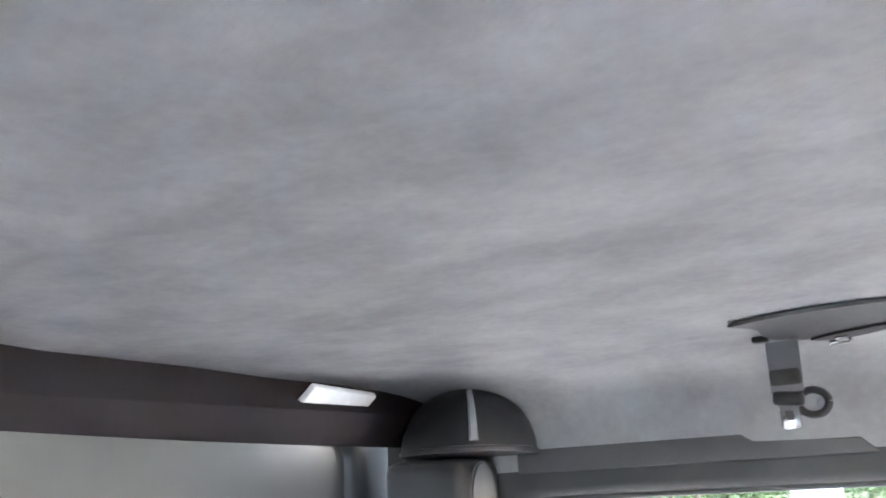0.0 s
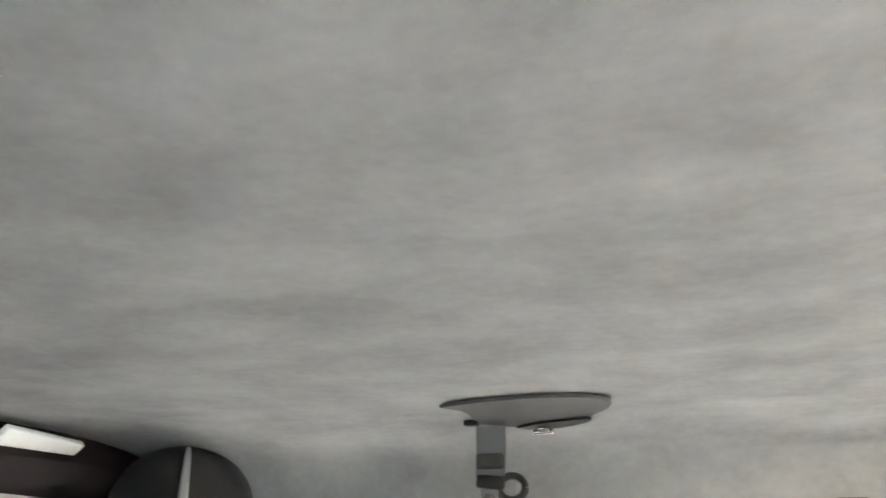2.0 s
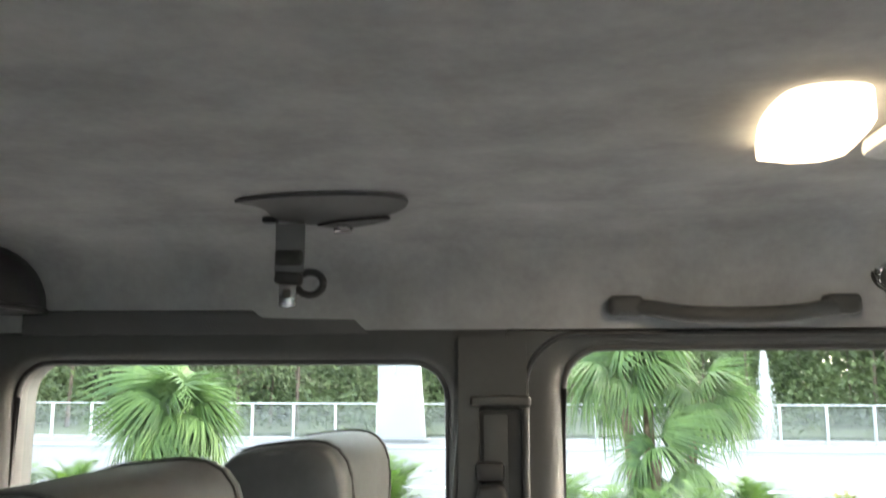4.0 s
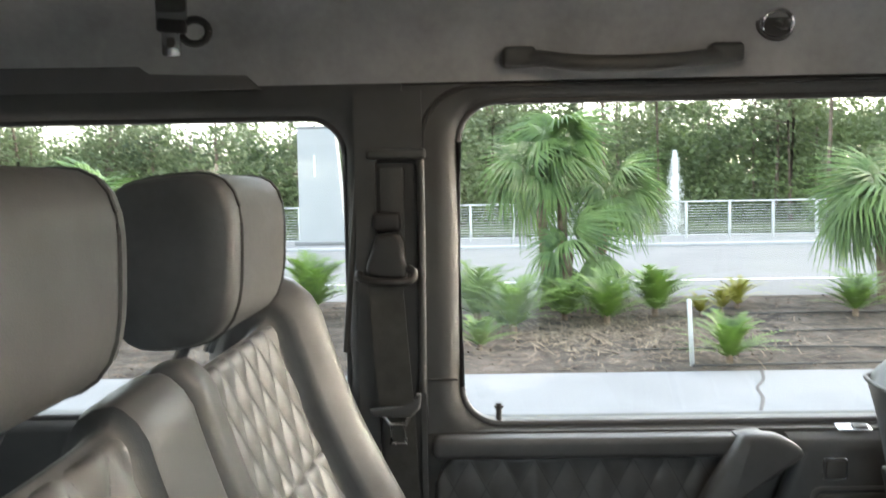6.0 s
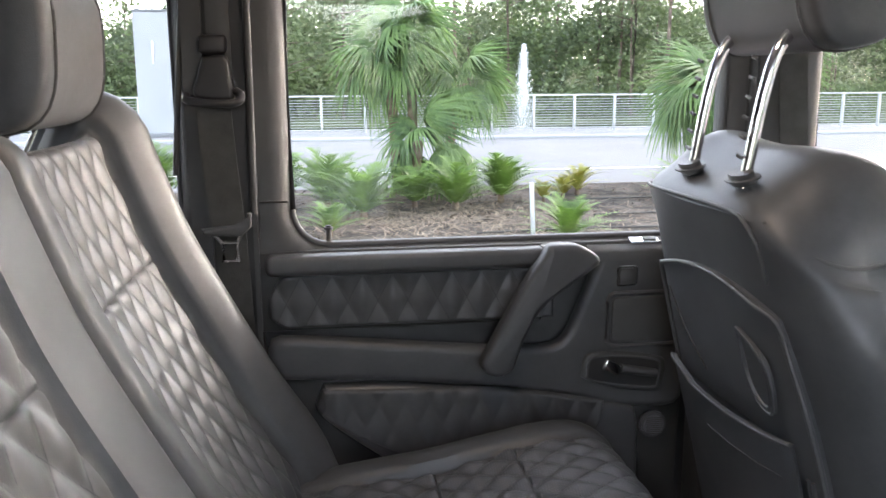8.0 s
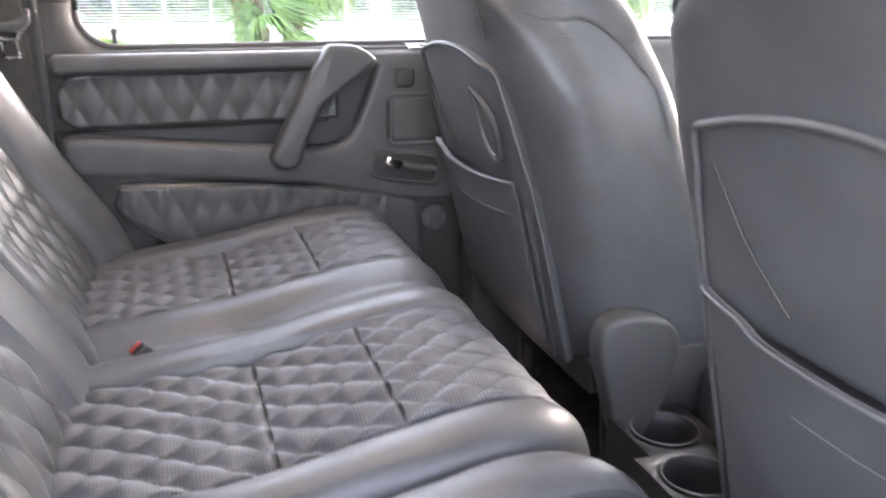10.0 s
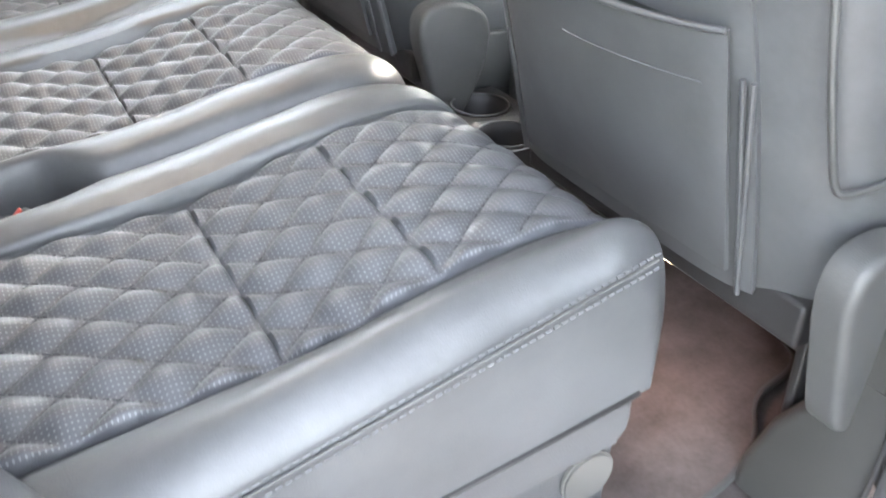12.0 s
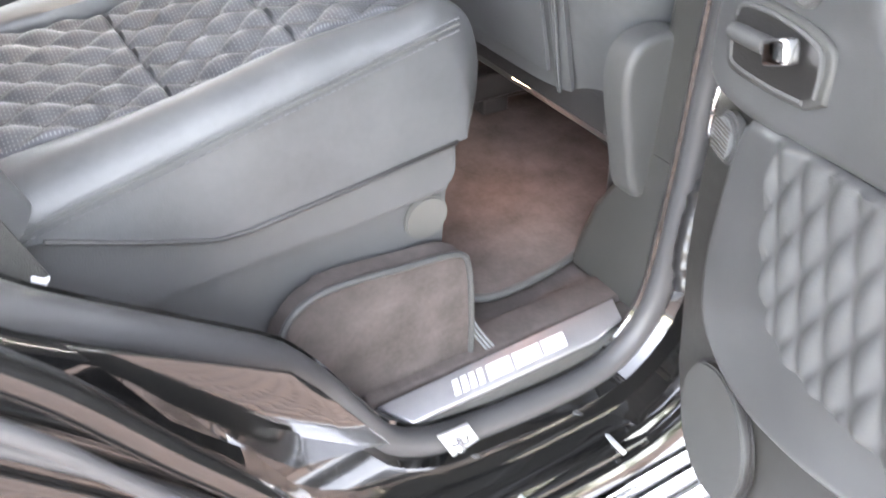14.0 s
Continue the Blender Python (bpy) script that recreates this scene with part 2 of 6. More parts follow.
def brushed_nap(m):
    """Nap of the suede stroked both ways: long soft streaks and patches, lighter and darker."""
    n, l = m.node_tree.nodes, m.node_tree.links
    p = n["Principled BSDF"]
    old = p.inputs["Base Color"].links[0].from_socket
    tc, mp, nz = n.new("ShaderNodeTexCoord"), n.new("ShaderNodeMapping"), n.new("ShaderNodeTexNoise")
    mp.inputs["Scale"].default_value = (6.5, 10.0, 1.0)
    mp.inputs["Rotation"].default_value = (0, 0, radians(28))
    nz.inputs["Scale"].default_value, nz.inputs["Detail"].default_value, nz.inputs["Distortion"].default_value = 1.6, 6.0, 0.6
    l.new(tc.outputs["Object"], mp.inputs["Vector"])
    l.new(mp.outputs["Vector"], nz.inputs["Vector"])
    r = n.new("ShaderNodeMapRange")
    r.inputs["From Min"].default_value, r.inputs["From Max"].default_value = 0.30, 0.70
    r.inputs["To Min"].default_value, r.inputs["To Max"].default_value = 0.91, 1.08
    l.new(nz.outputs["Fac"], r.inputs["Value"])
    mix = n.new("ShaderNodeMix")
    mix.data_type, mix.blend_type = "RGBA", "MULTIPLY"
    mix.inputs["Factor"].default_value = 1.0
    l.new(old, mix.inputs["A"])
    l.new(r.outputs["Result"], mix.inputs["B"])
    mp2, nz2, r2, mul = n.new("ShaderNodeMapping"), n.new("ShaderNodeTexNoise"), n.new("ShaderNodeMapRange"), n.new("ShaderNodeMix")
    mp2.inputs["Scale"].default_value = (2.0, 6.5, 1.0)
    mp2.inputs["Rotation"].default_value = (0, 0, radians(-62))
    nz2.inputs["Scale"].default_value, nz2.inputs["Detail"].default_value = 1.1, 1.5
    l.new(tc.outputs["Object"], mp2.inputs["Vector"])
    l.new(mp2.outputs["Vector"], nz2.inputs["Vector"])
    r2.inputs["From Min"].default_value, r2.inputs["From Max"].default_value = 0.54, 0.62
    r2.inputs["To Min"].default_value, r2.inputs["To Max"].default_value = 0.98, 1.07
    l.new(nz2.outputs["Fac"], r2.inputs["Value"])
    mul.data_type, mul.blend_type = "RGBA", "MULTIPLY"
    mul.inputs["Factor"].default_value = 1.0
    l.new(mix.outputs["Result"], mul.inputs["A"])
    l.new(r2.outputs["Result"], mul.inputs["B"])
    l.new(mul.outputs["Result"], p.inputs["Base Color"])


brushed_nap(suede)
carpet = mat("dark_brown_carpet", (0.100, 0.086, 0.081), 0.95, vary=0.3, scale=20, bump=0.9, bscale=1400, spec=0.1)
rubber = mat("black_rubber_seal", (0.05, 0.05, 0.052), 0.5, vary=0.15, scale=12)
dark_trim = mat("black_moulded_trim", (0.022, 0.021, 0.021), 0.4, vary=0.15, scale=10, bump=0.3, bscale=900)
paint = mat("gloss_black_car_paint", (0.006, 0.006, 0.006), 0.06, vary=0.1, scale=3, coat=1.0)
chrome = mat("polished_chrome", (0.75, 0.75, 0.75), 0.08, 1.0, vary=0.06, scale=10)
steel = mat("brushed_steel", (0.62, 0.62, 0.62), 0.25, 1.0, vary=0.12, scale=30)
alu = mat("anodised_aluminium", (0.42, 0.42, 0.43), 0.5, 0.7, vary=0.1, scale=14)
webbing = mat("black_belt_webbing", (0.062, 0.062, 0.058), 0.75, vary=0.2, scale=40, bump=0.6, bscale=900, spec=0.2)
red_plastic = mat("red_button_plastic", (0.42, 0.05, 0.035), 0.4, vary=0.1)
white_lens = mat("white_lens", (0.85, 0.86, 0.88), 0.25, vary=0.03)
white_print = mat("white_print", (0.86, 0.86, 0.86), 0.4, vary=0.05)
bark = mat("palm_bark", (0.16, 0.12, 0.085), 0.9, vary=0.45, scale=9, bump=0.8, bscale=30, spec=0.15)
pine_bark = mat("pine_bark", (0.13, 0.10, 0.08), 0.9, vary=0.4, scale=2, spec=0.1)
frond_green = mat("palm_frond", (0.070, 0.140, 0.058), 0.55, vary=0.35, scale=1.6, second=(0.125, 0.20, 0.055), spec=0.35)
cycad_green = mat("cycad_leaf", (0.085, 0.17, 0.030), 0.5, vary=0.45, scale=3.0, second=(0.16, 0.26, 0.05))
yellow_leaf = mat("yellowed_leaf", (0.30, 0.24, 0.03), 0.5, vary=0.5, scale=4.0, second=(0.20, 0.22, 0.03))
needles = mat("pine_needles", (0.085, 0.12, 0.06), 0.7, vary=0.35, scale=0.35, second=(0.15, 0.18, 0.09))
brush_green = mat("undergrowth", (0.075, 0.115, 0.05), 0.6, vary=0.4, scale=0.25, second=(0.12, 0.16, 0.06))
mulch = mat("brown_mulch", (0.060, 0.050, 0.043), 0.95, vary=0.55, scale=3.0, bump=1.0, bscale=40, spec=0.1, second=(0.10, 0.085, 0.07))
chips = mat("loose_bark_chips", (0.075, 0.056, 0.045), 0.95, vary=0.6, scale=14, spec=0.1, second=(0.15, 0.115, 0.09))
straw = mat("dry_straw", (0.22, 0.17, 0.115), 0.9, vary=0.4, scale=5)
asphalt = mat("pale_road_surface", (0.150, 0.150, 0.151), 0.9, vary=0.12, scale=0.6, bump=0.4, bscale=50)
concrete = mat("light_concrete", (0.170, 0.175, 0.182), 0.85, vary=0.14, scale=1.2, bump=0.3, bscale=45)
white_wall = mat("white_rendered_wall", (0.30, 0.31, 0.32), 0.8, vary=0.06, scale=1.5)
yellow_paint = mat("yellow_kerb_paint", (0.62, 0.47, 0.12), 0.7, vary=0.25, scale=8)
galv = mat("galvanised_steel", (0.50, 0.51, 0.52), 0.45, 0.6, vary=0.12, scale=6)
paver = mat("red_brown_paver", (0.22, 0.165, 0.14), 0.85, vary=0.3, scale=3.5, bump=0.4, bscale=55)
grass = mat("rough_grass", (0.075, 0.095, 0.035), 0.9, vary=0.4, scale=0.35, bump=0.7, bscale=20)
dark_void = mat("dark_pipe", (0.05, 0.045, 0.04), 0.7)



def thin_leaf(m, share=0.4):
    """Lets part of the light through the leaf."""
    n, l = m.node_tree.nodes, m.node_tree.links
    p, out = n["Principled BSDF"], n["Material Output"]
    tr, mix = n.new("ShaderNodeBsdfTranslucent"), n.new("ShaderNodeMixShader")
    l.new(p.inputs["Base Color"].links[0].from_socket, tr.inputs["Color"])
    mix.inputs["Fac"].default_value = share
    l.new(p.outputs["BSDF"], mix.inputs[1])
    l.new(tr.outputs["BSDF"], mix.inputs[2])
    l.new(mix.outputs["Shader"], out.inputs["Surface"])


for leafy in (frond_green, cycad_green, yellow_leaf, needles, brush_green):
    thin_leaf(leafy)
spray = mat("white_water_spray", (0.80, 0.82, 0.84), 0.6, vary=0.05)
thin_leaf(spray, 0.5)
pond_water = mat("dark_pond_water", (0.03, 0.04, 0.035), 0.08, vary=0.2, scale=0.6)

glass = bpy.data.materials.new("car_glass")
glass.use_nodes = True
gp = glass.node_tree.nodes["Principled BSDF"]
gp.inputs["Base Color"].default_value = (0.86, 0.9, 0.88, 1)
gp.inputs["Roughness"].default_value = 0.0
gp.inputs["IOR"].default_value = 1.45
gp.inputs["Transmission Weight"].default_value = 1.0
tint = glass.copy()
tint.name = "privacy_glass"
tint.node_tree.nodes["Principled BSDF"].inputs["Roughness"].default_value = 0.45
tint.node_tree.nodes["Principled BSDF"].inputs["Base Color"].default_value = (0.0090, 0.0080, 0.0068, 1)

lamp_on = bpy.data.materials.new("lit_lamp_lens")
lamp_on.use_nodes = True
lp = lamp_on.node_tree.nodes["Principled BSDF"]
lp.inputs["Base Color"].default_value = (0.9, 0.85, 0.75, 1)
lp.inputs["Emission Color"].default_value = (1.0, 0.80, 0.52, 1)
lp.inputs["Emission Strength"].default_value = 0.30


def perforate(m):
    """Rows of small pale holes at 5 mm, on the plan."""
    n, l = m.node_tree.nodes, m.node_tree.links
    p = n["Principled BSDF"]
    tc = n.new("ShaderNodeTexCoord")
    v = n.new("ShaderNodeTexVoronoi")
    v.voronoi_dimensions = "2D"
    v.inputs["Scale"].default_value, v.inputs["Randomness"].default_value = 290.0, 0.0
    l.new(tc.outputs["Object"], v.inputs["Vector"])
    lt = n.new("ShaderNodeMath")
    lt.operation = "LESS_THAN"
    lt.inputs[1].default_value = 0.20
    l.new(v.outputs["Distance"], lt.inputs[0])
    mix = n.new("ShaderNodeMix")
    mix.data_type = "RGBA"
    old = p.inputs["Base Color"].links[0].from_socket
    l.new(lt.outputs[0], mix.inputs["Factor"])
    l.new(old, mix.inputs["A"])
    mix.inputs["B"].default_value = (0.125, 0.127, 0.132, 1)
    l.new(mix.outputs["Result"], p.inputs["Base Color"])


perforate(leather_dot)


# ---- outside: ground, kerb, planting bed, road ----
rnd = random.Random(7)
thing("ground", rbox(-500, 500, -500, 900, -0.5, -0.06, 0), grass, "rough green grass running to the woods", "ground", kind="structure")
thing("pavement_bed", rbox(-40, 40, -14, 5.35, -0.05, -0.02, 0), concrete, "sand bed under the brick pavers", "pavement", kind="structure")
thing("planting_bed", rbox(-40, 40, 6.85, 12.1, -0.055, 0.0, 0), mulch, "brown bark mulch planting bed with dry straw", "planting bed", kind="structure")
kerb = thing("kerb", rbox(-40, 40, 5.5, 6.85, -0.058, 0.03, 0.015), concrete, "pale concrete kerb strip with a crack", "kerb", kind="structure")
thing("kerb_stripe", rbox(-40, 40, 5.36, 5.497, -0.056, 0.012, 0.01), yellow_paint, "yellow painted edge of the kerb", "kerb", kind="structure")
crack = smooth_line([(2.05, 5.52, 0.032), (2.2, 5.9, 0.032), (2.26, 6.2, 0.032), (2.42, 6.5, 0.032), (2.52, 6.84, 0.032)], 14)
part("crack", tube(crack, 0.014, 6, flat=0.15), dark_void, kerb, "dark crack")
thing("road", rbox(-300, 300, 12.12, 23.4, -0.056, -0.03, 0), asphalt, "pale worn asphalt road", "road", kind="structure")
thing("road_line", rbox(-300, 300, 14.55, 14.67, -0.029, -0.025, 0), white_print, "white painted line along the road", "road marking", kind="structure")
thing("sidewalk", rbox(-300, 300, 23.4, 27.0, -0.057, 0.05, 0.02), concrete, "pale concrete sidewalk along the fence", "sidewalk", kind="structure")
thing("far_kerb", rbox(-300, 300, 23.1, 23.397, -0.0575, 0.06, 0.03), white_wall, "white concrete kerb of the far sidewalk", "kerb", kind="structure")


def debris():
    """Loose bark chips and straw on the mulch."""
    bm = bmesh.new()
    for _ in range(12000):
        x, y = rnd.uniform(-5, 7), rnd.uniform(6.95, 12.0)
        a, s = rnd.uniform(0, 6.3), rnd.uniform(0.010, 0.040)
        d, w = Vector((math.cos(a), math.sin(a), rnd.uniform(-0.3, 0.5))) * s, Vector((-math.sin(a), math.cos(a), 0.2)) * s * 0.22
        p = Vector((x, y, 0.012))
        bm.faces.new([bm.verts.new(q) for q in (p - d - w, p + d - w, p + d + w, p - d + w)])
    return bm


def straw_bits():
    bm = bmesh.new()
    for _ in range(2200):
        x, y = rnd.gauss(1.5, 1.1), rnd.gauss(8.9, 0.8)
        if not 6.95 < y < 12:
            continue
        a, s = rnd.uniform(0, 6.3), rnd.uniform(0.025, 0.085)
        d, w = Vector((math.cos(a), math.sin(a), rnd.uniform(0.0, 0.35))) * s, Vector((-math.sin(a), math.cos(a), 0)) * 0.006
        p = Vector((x, y, 0.03))
        bm.faces.new([bm.verts.new(q) for q in (p - d - w, p + d - w, p + d + w, p - d + w)])
    return bm


thing("bark_chips", debris(), chips, "loose dark bark chips scattered over the bed", "mulch", kind="stuff", smooth=False)
thing("straw", straw_bits(), straw, "dry straw and dead twigs on the mulch", "straw", kind="stuff", smooth=False)
for y, x0, x1 in ((7.12, 2.0, 8.0), (7.9, 1.6, 4.6), (8.9, 3.2, 9.0), (10.2, 3.4, 9.0)):
    thing("drip_pipe", tube([(x0, y, 0.02), ((x0 + x1) / 2, y + 0.03, 0.03), (x1, y - 0.05, 0.02)], 0.012, 8, 12), dark_void, "thin brown irrigation pipe lying on the mulch", "pipe", "drip pipes")
thing("garden_stake", rbox(-0.02, 0.02, -0.01, 0.01, -0.1, 0.62, 0.004), galv, "pale grey metal stake standing in the mulch", "stake").matrix_basis = pose(2.02, 7.2, 0.0, 0, -3, 0)


# ---- outside: fence and pillar ----
def fence():
    f = empty("fence", "galvanised post and cable fence along the far sidewalk", "fence")
    part("top_rail", rbox(-45, 60, 25.62, 25.70, 1.14, 1.19, 0.01), galv, f)
    part("bottom_rail", rbox(-45, 60, 25.64, 25.68, 0.13, 0.16, 0.005), galv, f)
    post = mesh_of("post", rbox(-0.035, 0.035, -0.05, 0.05, 0.04, 1.14, 0.008), galv)
    for i in range(-30, 42):
        p = new("post", post)
        p.parent = f
        p.location = (8.234 + 1.33 * i, 25.66, 0)
    cable = mesh_of("cable", tube([(-45, 0, 0), (60, 0, 0)], 0.009, 5), galv)
    for k in range(11):
        c = new("cable", cable)
        c.parent = f
        c.location = (0, 25.66, 0.22 + 0.082 * k)
    return f


fence()


def pillar():
    p = empty("concrete_pillar", "tall white tapered entrance pillar on the far sidewalk", "pillar")
    R = []
    for z, x1 in ((0.05, -3.52), (3.55, -3.80)):
        R.append([(-4.92, 24.85, z), (x1, 24.85, z), (x1, 25.55, z), (-4.92, 25.55, z)])
    b = loft(R)
    bmesh.ops.bevel(b, geom=b.edges[:], offset=0.02, segments=2, affect="EDGES")
    part("shaft", b, white_wall, p)
    part("cap", rbox(-4.93, -3.79, 24.84, 25.56, 3.552, 3.62, 0.01), concrete, p)
    part("slot_lamp", rbox(-4.45, -4.38, 24.81, 24.848, 2.1, 2.75, 0.01), galv, p, "slim grey wall lamp")
    part("plinth", rbox(-5.05, -3.4, 24.7, 25.6, 0.051, 0.16, 0.02), concrete, p)


pillar()


# ---- outside: plants ----
def fan_frond(seed, size=1.0):
    """A fan-shaped palm leaf on its stalk, from the origin along +x."""
    r = random.Random(seed)
    bm = bmesh.new()
    stalk = 0.46 * size
    droop = 0.32 * size
    a0 = tube([(0, 0, 0), (stalk * 0.5, 0, 0.05 * size), (stalk, 0, 0.0)], 0.011, 5, 6, taper=0.6)
    n = 34
    for i in range(n):
        a = radians(-128 + 256 * i / (n - 1)) + r.uniform(-0.03, 0.03)
        L = size * (0.78 - 0.22 * abs(a) / 2.2) * r.uniform(0.88, 1.06)
        d = Vector((math.cos(a), math.sin(a), 0))
        w = Vector((-d.y, d.x, 0)) * 0.034 * size
        base = Vector((stalk, 0, 0))
        pts = []
        for k in range(5):
            t = k / 4
            sag = droop * t * t * (1.0 + 1.6 * t * r.uniform(0.7, 1.3))
            pts.append((base + d * L * t + Vector((0, 0, 0.05 * size * math.sin(3.0 * t) - sag)), (0.25, 1.0, 1.0, 0.6, 0.05)[k]))
        rows = [(bm.verts.new(p - w * k), bm.verts.new(p + Vector((0, 0, 0.018 * size * k))), bm.verts.new(p + w * k)) for p, k in pts]
        for q, s in zip(rows, rows[1:]):
            bm.faces.new((q[0], q[1], s[1], s[0]))
            bm.faces.new((q[1], q[2], s[2], s[1]))
    return join(a0, bm)


FRONDS = [mesh_of("frond", fan_frond(s, z), frond_green, False) for s, z in ((1, 1.0), (2, 0.92), (3, 1.08), (4, 0.8))]


def palm(trunks, label, scale=1.0, seed=0):
    """trunks: rows of base x, y, top x, y, z and the number of fronds."""
    r = random.Random(seed)
    x0, y0 = trunks[0][0], trunks[0][1]
    tree = empty("palm_tree", label, "palm tree")
    tree.location = (x0, y0, 0)
    for bx, by, tx, ty, tz, n in trunks:
        L = smooth_line([(bx - x0, by - y0, -0.03), ((bx * 0.6 + tx * 0.4) - x0, (by + ty) / 2 - y0, tz * 0.5), (tx - x0, ty - y0, tz)], 12)
        part("trunk", tube(L, 0.085, 9, taper=0.75), bark, tree)
        for i in range(n):
            f = new("frond", r.choice(FRONDS))
            f.parent = tree
            yaw = 137.5 * i + r.uniform(-18, 18)
            lift = 74 - 108 * (i / max(1, n - 1)) + r.uniform(-10, 10)
            f.matrix_basis = Matrix.Translation((tx - x0, ty - y0, tz - 0.02)) @ pose(0, 0, 0, r.uniform(-18, 18), -lift, yaw) @ Matrix.Scale(scale * r.uniform(0.85, 1.1), 4)
    return tree


palm([(1.14, 11.4, 1.0, 11.35, 1.84, 12), (1.38, 11.6, 1.36, 11.6, 2.22, 12), (1.78, 11.5, 2.10, 11.45, 1.55, 11), (1.33, 11.0, 1.38, 10.95, 0.78, 7)], "clump of fan palms with several trunks beside the road", 0.74, 3)
palm([(5.9, 11.5, 5.75, 11.4, 1.35, 20), (6.5, 11.8, 6.7, 11.7, 1.6, 16)], "bushy fan palm at the edge of the bed", 0.95, 8)
palm([(-5.6, 11.8, -5.5, 11.8, 1.3, 18)], "low fan palm in the planting bed", 1.0, 12)
palm([(14.6, 13.0, 14.5, 13.0, 1.9, 20), (15.4, 12.7, 15.6, 12.8, 1.5, 16)], "pair of fan palms farther along the road", 1.1, 21)
palm([(-9.5, 11.8, -9.6, 11.7, 1.6, 18)], "fan palm near the end of the bed", 1.0, 33)


def cycad(seed, m, n=46, size=0.62):
    """A low rosette of feathery fronds."""
    r = random.Random(seed)
    bm = bmesh.new()
    for i in range(n):
        yaw = 2.4 * i + r.uniform(-0.2, 0.2)
        lift = radians(r.uniform(22, 82))
        L = size * r.uniform(0.8, 1.15)
        d = Vector((math.cos(yaw), math.sin(yaw), 0))
        side = Vector((-d.y, d.x, 0))
        prev = None
        for k in range(20):
            t = k / 19
            p = d * L * math.cos(lift) * (0.55 * t + 0.65 * t * t) + d * L * 0.16 * t ** 3 + Vector((0, 0, L * math.sin(lift) * (1.15 * t - 0.35 * t ** 3) + 0.05))
            if prev is not None:
                w = side * 0.005
                bm.faces.new([bm.verts.new(q) for q in (prev - w, prev + w, p + w, p - w)])
            if k > 2:
                along = (p - prev).normalized()
                for s in (-1, 1):
                    ll = 0.19 * L * math.sin(math.pi * (0.15 + 0.80 * t)) + 0.015
                    tip = p + side * s * ll * 0.8 + along * ll * 0.75 + Vector((0, 0, r.uniform(-0.1, 0.2) * ll))
                    w = along * 0.014
                    bm.faces.new([bm.verts.new(q) for q in (p - w, p + w, tip)])
            prev = p
    return mesh_of("foliage", bm, m, False)


CYCADS = [cycad(1, cycad_green), cycad(2, cycad_green), cycad(3, cycad_green, 54)]
YELLOW = cycad(5, yellow_leaf, 18, 0.5)


def shrub(x, y, mesh, s, label="low green cycad growing in the mulch"):
    o = empty("cycad", label, "cycad", "cycads in the bed")
    o.matrix_basis = pose(x, y, 0.0, 0, 0, rnd.uniform(0, 360))
    part("stem", tube([(0, 0, -0.02), (0, 0, 0.05), (0, 0, 0.12 * s)], 0.05 * s, 8, taper=0.8), bark, o)
    f = new("foliage", mesh)
    f.parent = o
    f.scale = (s * 1.15, s * 1.15, s * 1.15)


for i, (x, y, s) in enumerate(((2.37, 10.2, 1.0), (1.66, 9.6, 0.95), (1.2, 10.0, 0.8), (0.5, 9.1, 1.0), (0.1, 9.9, 1.1), (-0.5, 10.6, 1.1), (2.39, 7.30, 0.70), (4.81, 10.0, 0.85), (-2.1, 10.65, 1.25), (-3.1, 11.1, 1.1), (-4.0, 10.8, 1.0),
                               (-4.9, 10.2, 1.1), (0.09, 8.1, 0.55), (-6.4, 10.6, 1.1), (-7.5, 11.0, 1.0), (8.6, 10.4, 1.0), (9.9, 10.9, 1.1), (11.2, 10.6, 1.0), (12.6, 10.8, 1.1), (0.4, 9.4, 0.5))):
    shrub(x, y, CYCADS[i % 3], s)
for x, y, s in ((3.6, 10.8, 0.75), (3.3, 10.5, 0.6), (2.95, 10.2, 0.55), (3.8, 11.3, 0.7)):
    shrub(x, y, YELLOW, s, "small yellowing cycad in the mulch")


# ---- outside: woods behind the fence ----
def pines(count, x0, x1, y0, y1, h0, h1, seed):
    r = random.Random(seed)
    stems, leaf = [], []
    for i in range(count):
        x, y, h = r.uniform(x0, x1), r.uniform(y0, y1), r.uniform(h0, h1)
        stems.append(tube([(x, y, -0.3), (x + r.uniform(-0.2, 0.2), y, h * 0.5), (x + r.uniform(-0.4, 0.4), y, h)], 0.11, 5, taper=0.25))
        c0 = r.uniform(0.22, 0.5)
        for k in range(r.randint(11, 17)):
            t = c0 + (1.0 - c0) * k / 14
            a = r.uniform(0, 6.3)
            ln = r.uniform(0.8, 2.1) * (1.15 - 0.7 * (t - c0) / (1 - c0))
            b = Vector((x, y, h * min(t, 0.98)))
            e = b + Vector((math.cos(a) * ln, math.sin(a) * ln, r.uniform(0.0, 0.7)))
            stems.append(tube([b, e], 0.03, 3, taper=0.4))
            for q in range(r.randint(75, 105)):
                f = r.uniform(0.35, 1.1)
                leaf.append((b.lerp(e, f) + Vector((r.gauss(0, 0.5), r.gauss(0, 0.5), r.gauss(0, 0.36))), r.uniform(0.07, 0.17)))
    return join(*stems), leaf


def leaf_mesh(leaf, seed):
    """Many small bent leaves, one for each place and size."""
    r = random.Random(seed)
    V, F = [], []
    for p, s in leaf:
        d = Vector((r.gauss(0, 1), r.gauss(0, 1), r.gauss(0, 0.6))).normalized() * s
        w = d.cross(Vector((r.gauss(0, 1), r.gauss(0, 1), r.gauss(0, 1)))).normalized() * s * r.uniform(0.25, 0.6)
        k = len(V)
        V += [p - d, p + w, p + d, p - w]
        F += [(k, k + 1, k + 2), (k, k + 2, k + 3)]
    me = bpy.data.meshes.new("leaves")
    me.from_pydata([tuple(v) for v in V], [], F)
    return me


